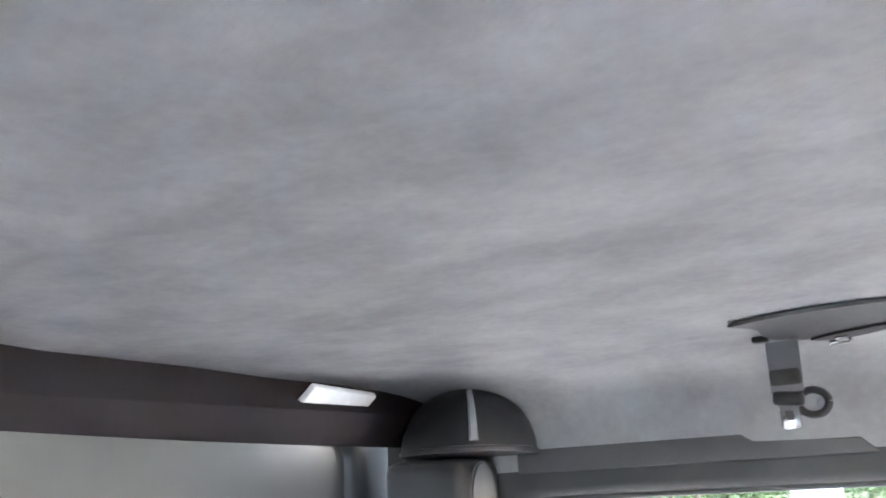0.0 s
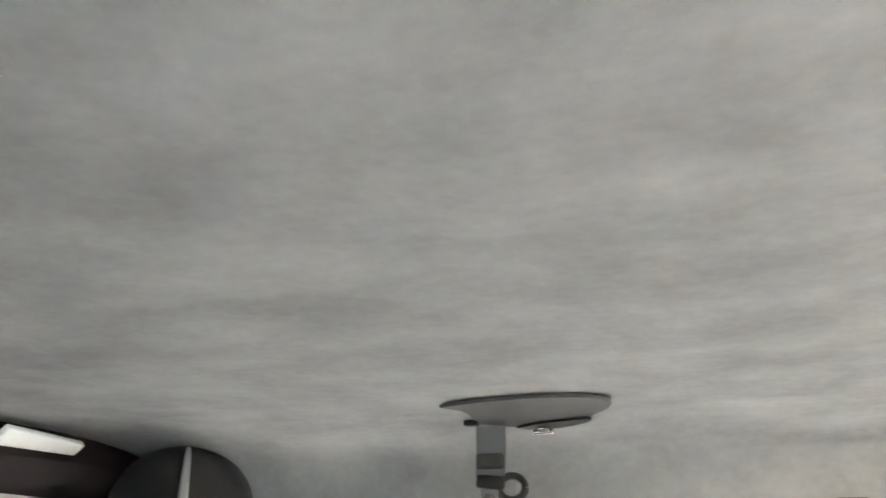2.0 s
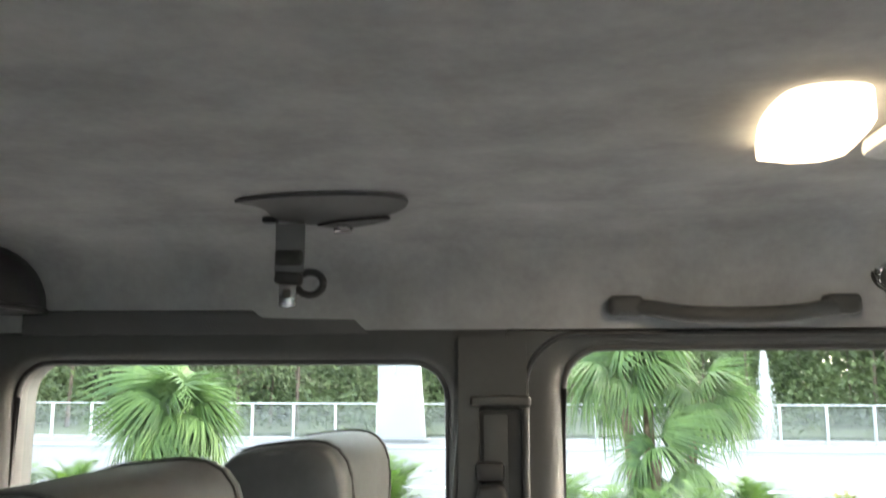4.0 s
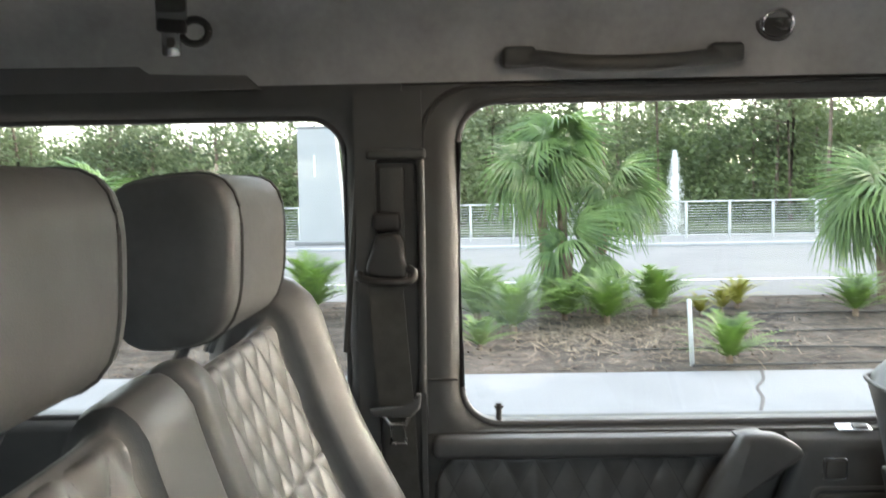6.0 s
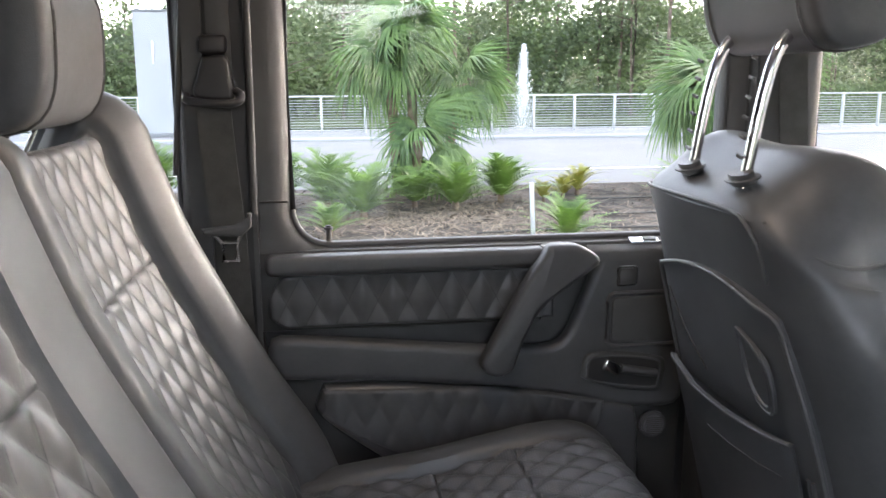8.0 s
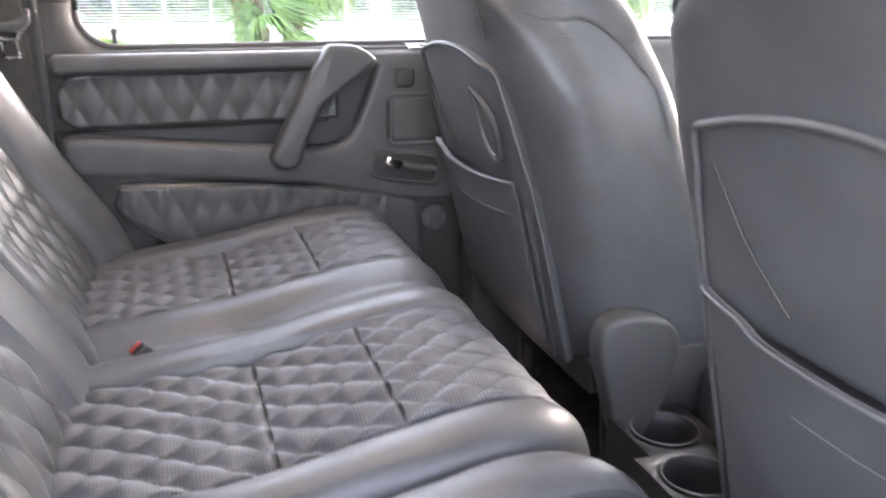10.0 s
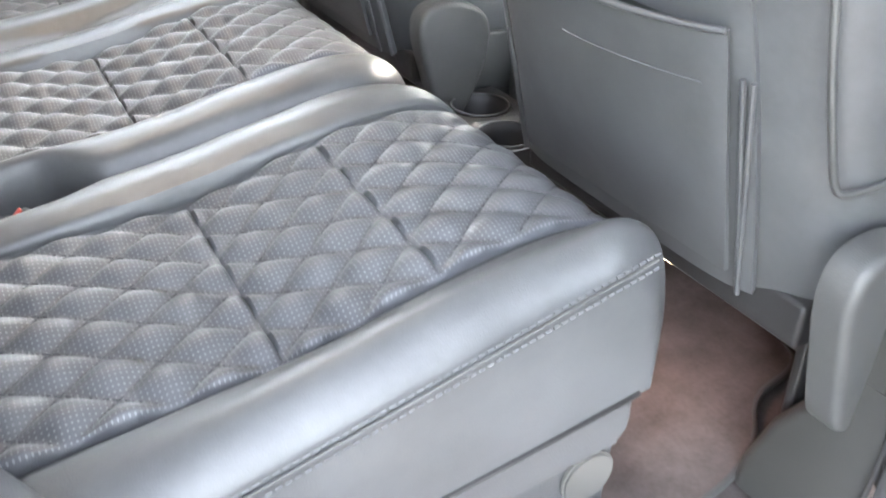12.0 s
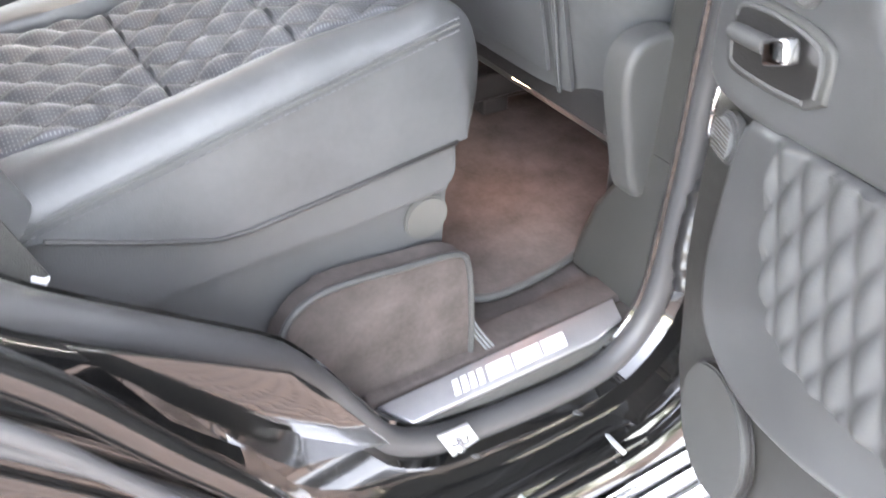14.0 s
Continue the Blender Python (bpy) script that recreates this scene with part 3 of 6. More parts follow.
def woods(name, label, count, x0, x1, y0, y1, h0, h1, seed):
    w, leaf = pines(count, x0, x1, y0, y1, h0, h1, seed)
    o = thing(name, w, pine_bark, label, "woods", kind="stuff")
    me = leaf_mesh(leaf, seed)
    me.materials.append(needles)
    lv = new("needles", me)
    lv.parent = o


woods("pine_woods", "tall thin pine woods with open crowns behind the fence", 135, 1, 66, 34, 66, 8, 15, 5)
woods("young_woods", "lower pine woods behind the white pillar", 75, -48, 3, 34, 58, 4.2, 6.8, 6)


# Added tree line, out of view: keeps bright horizon sky out of the window reflections.
woods("near_woods", "added unseen low trees that hide the near horizon sky", 60, -34, 44, -44, -33, 4.0, 5.2, 23)
# Added out of view ahead: dims the low light reaching the backrests.
woods("front_woods", "added unseen woods that block low light through the windscreen", 80, 30, 44, -28, 30, 11, 15, 29)
# Added behind the car to darken the open door's inner face.
woods("rear_woods", "added woods that block low rear sky from the open door", 56, -52, -26, -34, 30, 8, 13, 11)


def undergrowth():
    r = random.Random(4)
    leaf = []
    for _ in range(420):
        x, y, s = r.uniform(-50, 62), r.uniform(31.5, 48), r.uniform(0.8, 2.4)
        for _ in range(130):
            leaf.append((Vector((x + r.gauss(0, s * 0.75), y + r.gauss(0, s * 0.6), abs(r.gauss(0.35 * s, s * 0.75)))), r.uniform(0.06, 0.16)))
    me = leaf_mesh(leaf, 9)
    me.materials.append(brush_green)
    return me


def understorey():
    """Young trees and vines between the trunks, closed below and broken above."""
    r = random.Random(14)
    leaf = []
    for _ in range(2600):
        x, y = r.uniform(-52, 66), r.uniform(40, 66)
        z = (5.6 if x > -1 else 3.6) * r.random() ** 0.8
        s = r.uniform(0.55, 1.15) * (1.15 - 0.09 * z)
        for _ in range(int(150 - 11 * z)):
            leaf.append((Vector((x + r.gauss(0, s), y + r.gauss(0, s * 0.7), max(0.02, z + r.gauss(0, s * 0.75)))), r.uniform(0.10, 0.24)))
    me = leaf_mesh(leaf, 19)
    me.materials.append(brush_green)
    return me


tagged(new("undergrowth", undergrowth()), "dense green undergrowth at the foot of the pines", "undergrowth", kind="stuff")
tagged(new("understorey", understorey()), "dense young trees filling the woods between the trunks", "woods", kind="stuff")


# pond with a fountain behind the fence
thing("water", rbox(-14, 30, 27.6, 31.2, -0.058, -0.045, 0), pond_water, "dark still pond water behind the fence", "pond", kind="structure")


def fountain(x, y, h, seed):
    r = random.Random(seed)
    f = empty("fountain", "tall white fountain jet rising from the pond", "fountain", "fountain jets")
    f.location = (x, y, -0.045)
    drops = []
    for _ in range(5200):
        t = r.random() ** 0.8
        w = 0.05 + 0.28 * (1 - t) ** 0.8
        drops.append((Vector((r.gauss(0, w * 0.55), r.gauss(0, w * 0.55), h * t)), r.uniform(0.012, 0.04)))
    for _ in range(900):
        t = r.random() ** 1.6
        drops.append((Vector((r.gauss(0, 0.30), r.gauss(0, 0.30), 0.55 * h * t)), r.uniform(0.008, 0.02)))
    me = leaf_mesh(drops, seed)
    me.materials.append(spray)
    j = new("spray", me)
    j.parent = f
    part("nozzle", tube([(0, 0, -0.01), (0, 0, 0.06)], 0.06, 12), galv, f)


fountain(7.55, 29.6, 2.95, 41)


# ---- the car's shell ----
XR, XF = -1.20, 1.55        # rear and front ends of the cabin
YI, YO = 0.722, 0.80   # inner trim and outer skin, from the middle


def roof_lining():
    """The headliner, with coves down to both sides and to the rear."""
    prof = [(-0.7195, 1.812), (-0.716, 1.850), (-0.70, 1.893), (-0.672, 1.925), (-0.62, 1.945), (-0.54, 1.956), (-0.40, 1.960), (-0.15, 1.964)]
    prof = prof + [(-y, z) for y, z in prof[::-1]]
    L = smooth_line(prof, 57)

    def P(u, v):
        y, z = L[min(56, round(v * 56))]
        x = XF - 0.05 - u * (XF - 0.05 + 1.06 + 0.10 * (1 - (y / 0.72) ** 2))
        return (x, y, z - 0.02 * max(0.0, u - 0.8) / 0.2 * (1 - abs(y) / 0.8))

    def h(u, v):
        y = L[min(56, round(v * 56))][0]
        q = Vector((u * 5.2, y * 2.4, 0.3))
        return -0.0035 * noise.noise(q) - 0.0015 * noise.noise(q * 3.1)
    return sheet(P, 90, 57, h, 0.0)


thing("ceiling", roof_lining(), suede, "grey suede headliner with brushed marks and soft coves", "ceiling", kind="structure")
thing("roof", rbox(-1.36, 1.62, -0.76, 0.76, 1.985, 2.02, 0.012), paint, "gloss black steel roof panel", "roof", kind="structure")

# floor pan and tunnel
thing("floor", rbox(-1.2, 1.5, -0.655, 0.655, 0.60, 0.655, 0), carpet, "dark brown carpeted car floor", "floor", kind="structure")
thing("underbody", rbox(-1.3, 1.55, -0.70, 0.70, 0.40, 0.597, 0.02), dark_void, "dark underbody below the cabin floor", "underbody", kind="structure")


def tunnel():
    R = []
    for x in (0.30, 0.55, 0.9, 1.4):
        R.append([(x, -0.13, 0.655), (x, -0.115, 0.74), (x, -0.07, 0.775), (x, 0.07, 0.775), (x, 0.115, 0.74), (x, 0.13, 0.655)])
    return loft(R)


thing("floor_tunnel", tunnel(), carpet, "carpeted hump along the middle of the floor", "floor", kind="structure")

# far and near walls: one cell round each window
QW = rrect(-0.950, -0.272, 1.318, 1.768, 0.055)
FW = rrect(0.78, 1.42, 1.30, 1.787, 0.06)


def ring_shrunk(ring):
    cx, cz = sum(p[0] for p in ring) / len(ring), sum(p[1] for p in ring) / len(ring)
    return [(x + (0.001 if x < cx else -0.001), z + (0.001 if z < cz else -0.001)) for x, z in ring]


def side(s, name):
    w = empty(name, "dark trimmed side wall of the car with its windows", "wall", kind="structure")
    part("rear_quarter_trim", ring_wall([(x, z) for x, z in QW], rect_like(QW, XR, -0.1868, 0.95, 1.915), s * YI, s * YO), vinyl, w)
    part("front_pillar_trim", ring_wall(FW, rect_like(FW, 0.66, XF, 0.62, 1.915), s * YI, s * YO), vinyl, w)
    part("rear_lower_trim", rbox(XR, -0.192, *sorted((s * YI, s * YO)), 0.60, 0.948, 0.004), vinyl, w)
    part("roof_rail", rbox(-0.186, 0.658, *sorted((s * 0.7215, s * YO)), 1.812, 1.915, 0.006), vinyl, w)
    for ring in (QW, FW):
        part("window_seal", tube([(x, s * 0.744, z) for x, z in ring_shrunk(ring) + [ring_shrunk(ring)[0]]], 0.006, 8), rubber, w, "black rubber window seal")
    part("frame_edge", tube([(-0.243, s * 0.717, 1.79), (-0.247, s * 0.717, 1.74), (-0.262, s * 0.717, 1.58), (-0.276, s * 0.717, 1.42)], 0.0045, 8, 16), vinyl, w, "raised edge of the quarter trim")
    part("pillar_core", rbox(-0.215, -0.160, *sorted((s * 0.765, s * 0.79)), 0.96, 1.90, 0.002), vinyl, w)
    return w


side(1, "wall_left")
side(-1, "wall_right")


def pane(name, ring, y, material, label):
    o = thing(name, plate(ring, y - 0.002, y + 0.002, 0), material, label, "window", kind="structure", smooth=False)
    o.visible_shadow = False
    return o


def grown(ring, k):
    n = len(ring)
    cx, cz = sum(p[0] for p in ring) / n, sum(p[1] for p in ring) / n
    return [(x + k * (1 if x > cx else -1), z + k * (1 if z > cz else -1)) for x, z in ring]


pane("window_1", grown(QW, 0.006), 0.772, glass, "clear rear quarter window of the car")
pane("window_2", grown(FW, 0.006), 0.772, glass, "clear front side window of the car")
pane("window_3", grown(QW, 0.006), -0.772, glass, "clear rear quarter window beside the seat")
pane("window_4", grown(FW, 0.006), -0.772, glass, "clear front side window beside the seat")

# stepped lower edge of the roof lining above the quarter window
step = [(-0.93, 1.806), (-0.388, 1.806), (-0.410, 1.827), (-0.551, 1.829), (-0.566, 1.842), (-0.93, 1.844)]
thing("trim_left", plate(step, 0.712, 0.7175, 0.002), mat("grey_trim_cloth", (0.11, 0.11, 0.112), 0.9, vary=0.1, scale=8, bump=0.2, bscale=300), "grey plastic trim strip above the quarter window", "trim", kind="structure")

# rear end: header, tailgate window and corner caps
def rear_end():
    w = empty("wall_rear", "dark rear wall with the tailgate window and header trim", "wall", kind="structure")
    bow = [(-1.185 + 0.10 * (y / 0.66) ** 2, y) for y in np.linspace(-0.668, 0.668, 23)]

    def P(u, v):
        x, y = bow[min(22, round(u * 22))]
        prof = [(-0.004, 1.954), (0.012, 1.924), (0.018, 1.905), (0.012, 1.884), (-0.01, 1.872), (-0.05, 1.872)]
        L = smooth_line(prof, 12)
        d, z = L[min(11, round(v * 11))]
        return (x + d, y, z)
    part("header", sheet(P, 23, 12, None, 0.01), mat("dark_red_brown_trim", (0.011, 0.007, 0.008), 0.55, vary=0.2, scale=9, bump=0.3, bscale=900, spec=0.2), w, "dark red-brown header trim")
    ring = rrect(-0.66, 0.66, 1.18, 1.878, 0.035)
    b = ring_wall(ring, rect_like(ring, -0.795, 0.795, 0.60, 1.93), 0, -0.06)
    part("tailgate", moved(b, Matrix(((0, 1, 0, -1.22), (1, 0, 0, 0), (0, 0, 1, 0), (0, 0, 0, 1)))), vinyl, w)
    g = part("pane", moved(plate(grown(ring, 0.006), -0.002, 0.002, 0), Matrix(((0, 1, 0, -1.255), (1, 0, 0, 0), (0, 0, 1, 0), (0, 0, 0, 1)))), tint, w, "tinted tailgate window", False)
    g.visible_shadow = False
    return w


rear_end()


def corner_cap(s):
    """The dome-shaped cover at the top of the rear pillar."""
    c = empty("pillar_cap", "dark dome-shaped trim cap at the top of the rear pillar", "trim cap", "rear pillar caps")
    def ring_at(r, z, n=48):
        """Rounded, with a blunt nose towards the cabin."""
        out = []
        for j in range(n):
            b = 2 * math.pi * j / n
            q = 1 / (abs(math.cos(b)) ** 1.55 + abs(math.sin(b)) ** 1.55) ** (1 / 1.55)
            u, v = 0.118 * r * q * math.cos(b), 0.112 * r * q * math.sin(b)
            x, y = -0.985 + 0.55 * u + 0.83 * v, 0.650 - 0.83 * u + 0.55 * v
            out.append((x, s * min(y, 0.7165), z))
        return out
    part("cap", loft([ring_at(max(0.02, math.cos(0.5 * math.pi * k / 12)) ** 0.85, 1.847 + 0.098 * math.sin(0.5 * math.pi * k / 12)) for k in range(13)]), dark_trim, c)
    nose = [(-0.985 + 0.55 * 0.118 * r, s * (0.650 - 0.83 * 0.118 * r), z) for r, z in ((1.005, 1.853), (0.95, 1.885), (0.80, 1.914), (0.56, 1.934))]
    part("ridge", tube(nose, 0.0075, 6, 12, taper=0.55), galv, c, "pale ridge line")
    part("foot", loft([ring_at(1.015, 1.838), ring_at(1.035, 1.841), ring_at(1.025, 1.846)]), dark_trim, c)
    b = rbox(-1.12, -0.965, *sorted((s * 0.590, s * 0.718)), 1.20, 1.833, 0.02)
    part("pillar_cover", b, dark_trim, c)
    part("speaker", moved(disc((0, 0, 0), 0.045, (1, 0, 0), 0.008), Matrix.Translation((-0.964, s * 0.650, 1.770)) @ Matrix.Diagonal((1, 0.9, 1.3, 1))), plastic, c, "oval speaker grille")


corner_cap(1)
corner_cap(-1)


def rear_lamp():
    o = empty("cargo_lamp", "white rectangular cargo lamp on the rear header", "lamp")
    tilt = pose(-1.094, 0.430, 1.913, 0, -38, 0)
    part("lens", moved(rbox(-0.029, 0.034, -0.075, 0.075, -0.007, 0.004, 0.003), tilt), white_lens, o, "milky white lens")
    part("base", moved(rbox(-0.044, -0.0293, -0.073, 0.073, -0.004, 0.022, 0.004), tilt), grey_plastic, o)


rear_lamp()

# front of the cabin, to close the place: dashboard, bulkhead and windscreen frame
thing("bulkhead", rbox(1.5, 1.56, -0.795, 0.795, 0.60, 1.20, 0.01), vinyl, "dark bulkhead at the front of the cabin", "wall", kind="structure")
thing("dashboard", rbox(1.18, 1.498, -0.70, 0.70, 0.95, 1.26, 0.06), leather, "black leather dashboard across the front", "dashboard")
WS = rrect(-0.68, 0.68, 1.28, 1.82, 0.06)
thing("windscreen_frame", moved(ring_wall(WS, rect_like(WS, -0.795, 0.795, 1.202, 1.98), 0, 0.06), Matrix(((0, 1, 0, 1.5), (1, 0, 0, 0), (0, 0, 1, 0), (0, 0, 0, 1)))), vinyl, "dark frame round the windscreen", "wall", kind="structure")
ws = thing("window_5", moved(plate(grown(WS, 0.006), -0.002, 0.002, 0), Matrix(((0, 1, 0, 1.53), (1, 0, 0, 0), (0, 0, 1, 0), (0, 0, 0, 1)))), glass, "clear windscreen of the car", "window", kind="structure", smooth=False)
ws.visible_shadow = False


# near side: door opening, sill, seal and painted jamb
SEAL = [(-0.135, 1.80), (-0.15, 1.5), (-0.15, 1.20), (-0.135, 1.06), (-0.10, 0.990), (-0.058, 0.951), (0.01, 0.900), (0.062, 0.861), (0.083, 0.844), (0.096, 0.829), (0.121, 0.792), (0.160, 0.722), (0.190, 0.678), (0.235, 0.650),
        (0.30, 0.637), (0.40, 0.628), (0.475, 0.634), (0.520, 0.665), (0.545, 0.72), (0.552, 0.85), (0.551, 1.1), (0.551, 1.5), (0.551, 1.80)]


def seal():
    L = [(x, -0.712, z) for x, z in SEAL]
    a = tube(L, 0.0155, 12, 120, across=(0, 1, 0))
    b = tube([(x * 0.985 + 0.004, -0.699, z) for x, z in SEAL], 0.0075, 10, 120, across=(0, 1, 0))
    return a, b


ds = empty("door_seal", "grey-black rubber seal round the open door frame", "door seal")
for b, nm in zip(seal(), ("outer_lip", "inner_lip")):
    part(nm, b, rubber, ds)


def jamb():
    """The painted metal round the door opening, outside the seal, falling away to the outer skin."""
    o = empty("door_jamb", "gloss black painted door jamb and sill of the car", "car body")
    L = smooth_line([(x, z) for x, z in SEAL], 120)
    c = np.array([0.22, 1.25])

    def P(u, v):
        x, z = L[min(119, round(u * 119))]
        i = min(119, round(u * 119))
        t = L[min(119, i + 1)] - L[max(0, i - 1)]
        n = np.array([t[1], -t[0]]) / max(1e-6, np.linalg.norm(t))
        if np.dot(n, np.array([x, z]) - c) < 0:
            n = -n
        f = min(1.0, max(0.1, (x + 0.08) / 0.2)) if z < 1.0 else 0.3
        if x > 0.16:
            f = max(0.45, 1.0 - (x - 0.16) / 0.08 * 0.55)
        wide = 0.30 * min(1.0, max(0.0, (0.20 - x) / 0.08))
        steps = [(-0.015, 0.700), (0.006, 0.722), (0.012, 0.737), (0.014 + 0.058 * f, 0.742), (0.016 + 0.060 * f, 0.764), (0.018 + 0.062 * f, 0.778), (0.026 + 0.064 * f, 0.784), (0.028 + 0.064 * f, 0.797), (0.036 + 0.066 * f, 0.803), (0.046 + 0.066 * f + wide, 0.806)]
        q = v * 9
        i0 = min(8, int(q))
        k, y = [a + (b - a) * (q - i0) for a, b in zip(steps[i0], steps[i0 + 1])]
        return (x + n[0] * k, -y, z + n[1] * k)
    part("jamb", sheet(P, 120, 37), paint, o)
    return o


jamb()
# lower outer body behind the door: quarter panel with wheel-arch mouldings, and rocker
quarter = empty("rear_quarter_panel", "gloss black rear quarter panel with moulding strips", "car body")
part("panel", plate([(-1.3, 0.66), (-0.20, 0.66), (-0.22, 0.90), (-0.23, 1.02), (-0.23, 1.29), (-1.3, 1.29)], -0.80, -0.805, 0.002), paint, quarter)
for k in range(3):
    part("moulding", tube([(-0.125 + 0.002 * k, -0.812 - 0.007 * k, 1.00 - 0.022 * k), (-0.05, -0.812 - 0.007 * k, 0.915 - 0.022 * k), (0.03, -0.812 - 0.007 * k, 0.805 - 0.022 * k), (0.075, -0.812 - 0.007 * k, 0.72 - 0.02 * k)], 0.006, 8, 20), rubber if k == 1 else paint, quarter, "slim moulding strip")
part("jamb_panel", plate([(-0.062, 1.006), (0.064, 0.921), (0.084, 0.893), (0.138, 0.804), (0.104, 0.815), (0.059, 0.824), (-0.019, 0.921), (-0.042, 0.972)], -0.8075, -0.8105, 0.001), paint, quarter, "flat gloss black panel under the door seal")
part("arch_moulding", tube([(-0.20, -0.83, 1.15), (-0.094, -0.83, 1.020), (-0.062, -0.83, 0.975), (-0.025, -0.83, 0.915), (0.021, -0.83, 0.845), (0.06, -0.83, 0.77)], 0.012, 10, 24), paint, quarter, "rounded wheel-arch moulding")
part("arch_lip", tube([(-0.20, -0.845, 1.115), (-0.098, -0.845, 0.99), (-0.065, -0.845, 0.94), (-0.02, -0.845, 0.868), (0.03, -0.845, 0.78)], 0.006, 8, 24), rubber, quarter, "dark arch edging")
rocker = empty("rocker_panel", "gloss black rocker panel below the door opening", "car body")
part("panel", rbox(0.05, 1.5, -0.745, -0.69, 0.46, 0.600, 0.012), paint, rocker)
part("ledge", rbox(0.16, 1.4, -0.79, -0.735, 0.566, 0.582, 0.006), paint, rocker)
for x in (0.31, 0.445):
    part("clip", rbox(x - 0.003, x + 0.003, -0.795, -0.738, 0.5825, 0.586, 0.001), galv, rocker, "small metal clip")
striker = empty("door_striker", "small zinc striker plate with two screws on the sill", "striker")
part("plate", plate([(0.226, 0.694), (0.244, 0.655), (0.276, 0.662), (0.262, 0.692)], -0.742, -0.747, 0.001), galv, striker)
for x, z in ((0.245, 0.680), (0.257, 0.676), (0.252, 0.664)):
    part("screw", disc((x, -0.749, z), 0.0055, (0, -1, 0), 0.006, 12, 0.002), chrome, striker)

# running board
board = empty("running_board", "brushed steel running board with raised ribs", "running board")
part("tread", rbox(-0.02, 1.35, -0.93, -0.735, 0.455, 0.478, 0.01), steel, board)
for k in range(7):
    part("rib", rbox(0.0, 1.33, -0.752 - 0.024 * k - 0.0075, -0.752 - 0.024 * k + 0.0075, 0.4782, 0.488, 0.004), chrome, board)
part("edge", tube([(-0.03, -0.935, 0.468), (1.36, -0.935, 0.468)], 0.016, 10), steel, board)

# sill plate with bright lettering
sill = empty("sill_plate", "brushed aluminium sill plate with a bright illuminated emblem", "sill plate")
part("plate", plate([(0.205, -0.662), (0.535, -0.655), (0.520, -0.688), (0.470, -0.700), (0.225, -0.700)], 0, 0.006, 0.002), alu, sill)
sill.children[0].data.transform(Matrix(((1, 0, 0, 0), (0, 0, 1, 0), (0, -1, 0, 0.672), (0, 0, 0, 1))))
for x0, x1 in ((0.282, 0.2895), (0.2925, 0.300), (0.303, 0.3105), (0.3135, 0.321), (0.326, 0.358), (0.362, 0.398), (0.402, 0.434)):
    bar = loft([[(x0, -0.692, z), (x1, -0.692, z), (x1 + 0.008, -0.672, z), (x0 + 0.008, -0.672, z)] for z in (0.6722, 0.6742)])
    part("emblem_bar", bar, white_print, sill, "bright white emblem bar", False)
thing("sill_step", rbox(0.17, 0.56, -0.700, -0.656, 0.60, 0.6655, 0.006), vinyl, "black sill trim under the sill plate", "sill", kind="structure")


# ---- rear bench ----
# Serves the cushion stitches and the painted groove shade on backrests and doors.
thread = mat("dark_thread_and_furrow_shade", (0.040, 0.042, 0.046), 0.7, vary=0.15)
CP = smooth_line([(-0.16, 0.955), (-0.11, 0.982), (-0.05, 0.992), (0.02, 0.996), (0.09, 1.000), (0.15, 1.016), (0.207, 1.032), (0.27, 1.042), (0.325, 1.040), (0.358, 1.020), (0.374, 0.985), (0.376, 0.945), (0.366, 0.915)], 161)


def on_profile(L, t):
    k = t * (len(L) - 1)
    i = min(int(k), len(L) - 2)
    f = k - i
    return L[i] * (1 - f) + L[i + 1] * f


def s_at(L, col, value, upto=1.0):
    """Where along the line the coordinate reaches the value for the first time."""
    for i in range(int((len(L) - 1) * upto)):
        if (L[i][col] - value) * (L[i + 1][col] - value) <= 0:
            return i / (len(L) - 1)
    return upto


def cushion_point(s, y, drop, yc, half):
    x, z = on_profile(CP, s)
    k = max(0.0, (abs(y - yc) - (half - 0.07)) / 0.07)
    if x > 0.2:
        x -= 0.042 * k * k * (x - 0.2) / 0.17
    return (x, y, z - drop)


SIDE_LOW = ((-0.16, 0.955), (-0.047, 0.951), (0.021, 0.925), (0.08, 0.906), (0.108, 0.905), (0.21, 0.917), (0.32, 0.932), (0.4, 0.94))


def cushion(cross, yc, half, edge, shift, bolster=False):
    """cross: rows of y and drop below the seat's profile, from one side over the top to the other."""
    C = smooth_line(cross, 150)

    def P(u, v):
        y, d = C[min(149, round(v * 149))]
        x = on_profile(CP, u)[0]
        w = min(1.0, max(0.0, (0.045 - x) / 0.06))
        y += shift * w * w * (3 - 2 * w) * max(0.0, 1 - abs(y - edge) / 0.075)
        p = cushion_point(u, y, d, yc, half)
        z = p[2] + min(1.0, max(0.0, (0.006 - d) / 0.004)) * float(np.interp(x, (-0.06, 0.02, 0.09, 0.15, 0.205, 0.26), (0, 0.006, 0.0115, 0.007, 0.001, 0)))
        if bolster:
            w = min(1.0, max(0.0, (-0.548 - y) / 0.04))
            w = w * w * (3 - 2 * w)
            front = max(0.0, 1.042 - on_profile(CP, u)[1]) if x > 0.27 else 0.0
            z = z * (1 - w) + w * (0.976 + 0.232 * min(max(x, -0.1), 0.31) - front + 0.028 - 0.014 * min(1.0, max(0.0, (x - 0.18) / 0.1)) - 0.85 * d)
        return (p[0], p[1], max(z, float(np.interp(p[0], [q[0] for q in SIDE_LOW], [q[1] for q in SIDE_LOW]))))

    def h(u, v):
        return 0.0004 * noise.noise(Vector((u * 9, v * 7, yc)))
    return sheet(P, 70, 149, h)


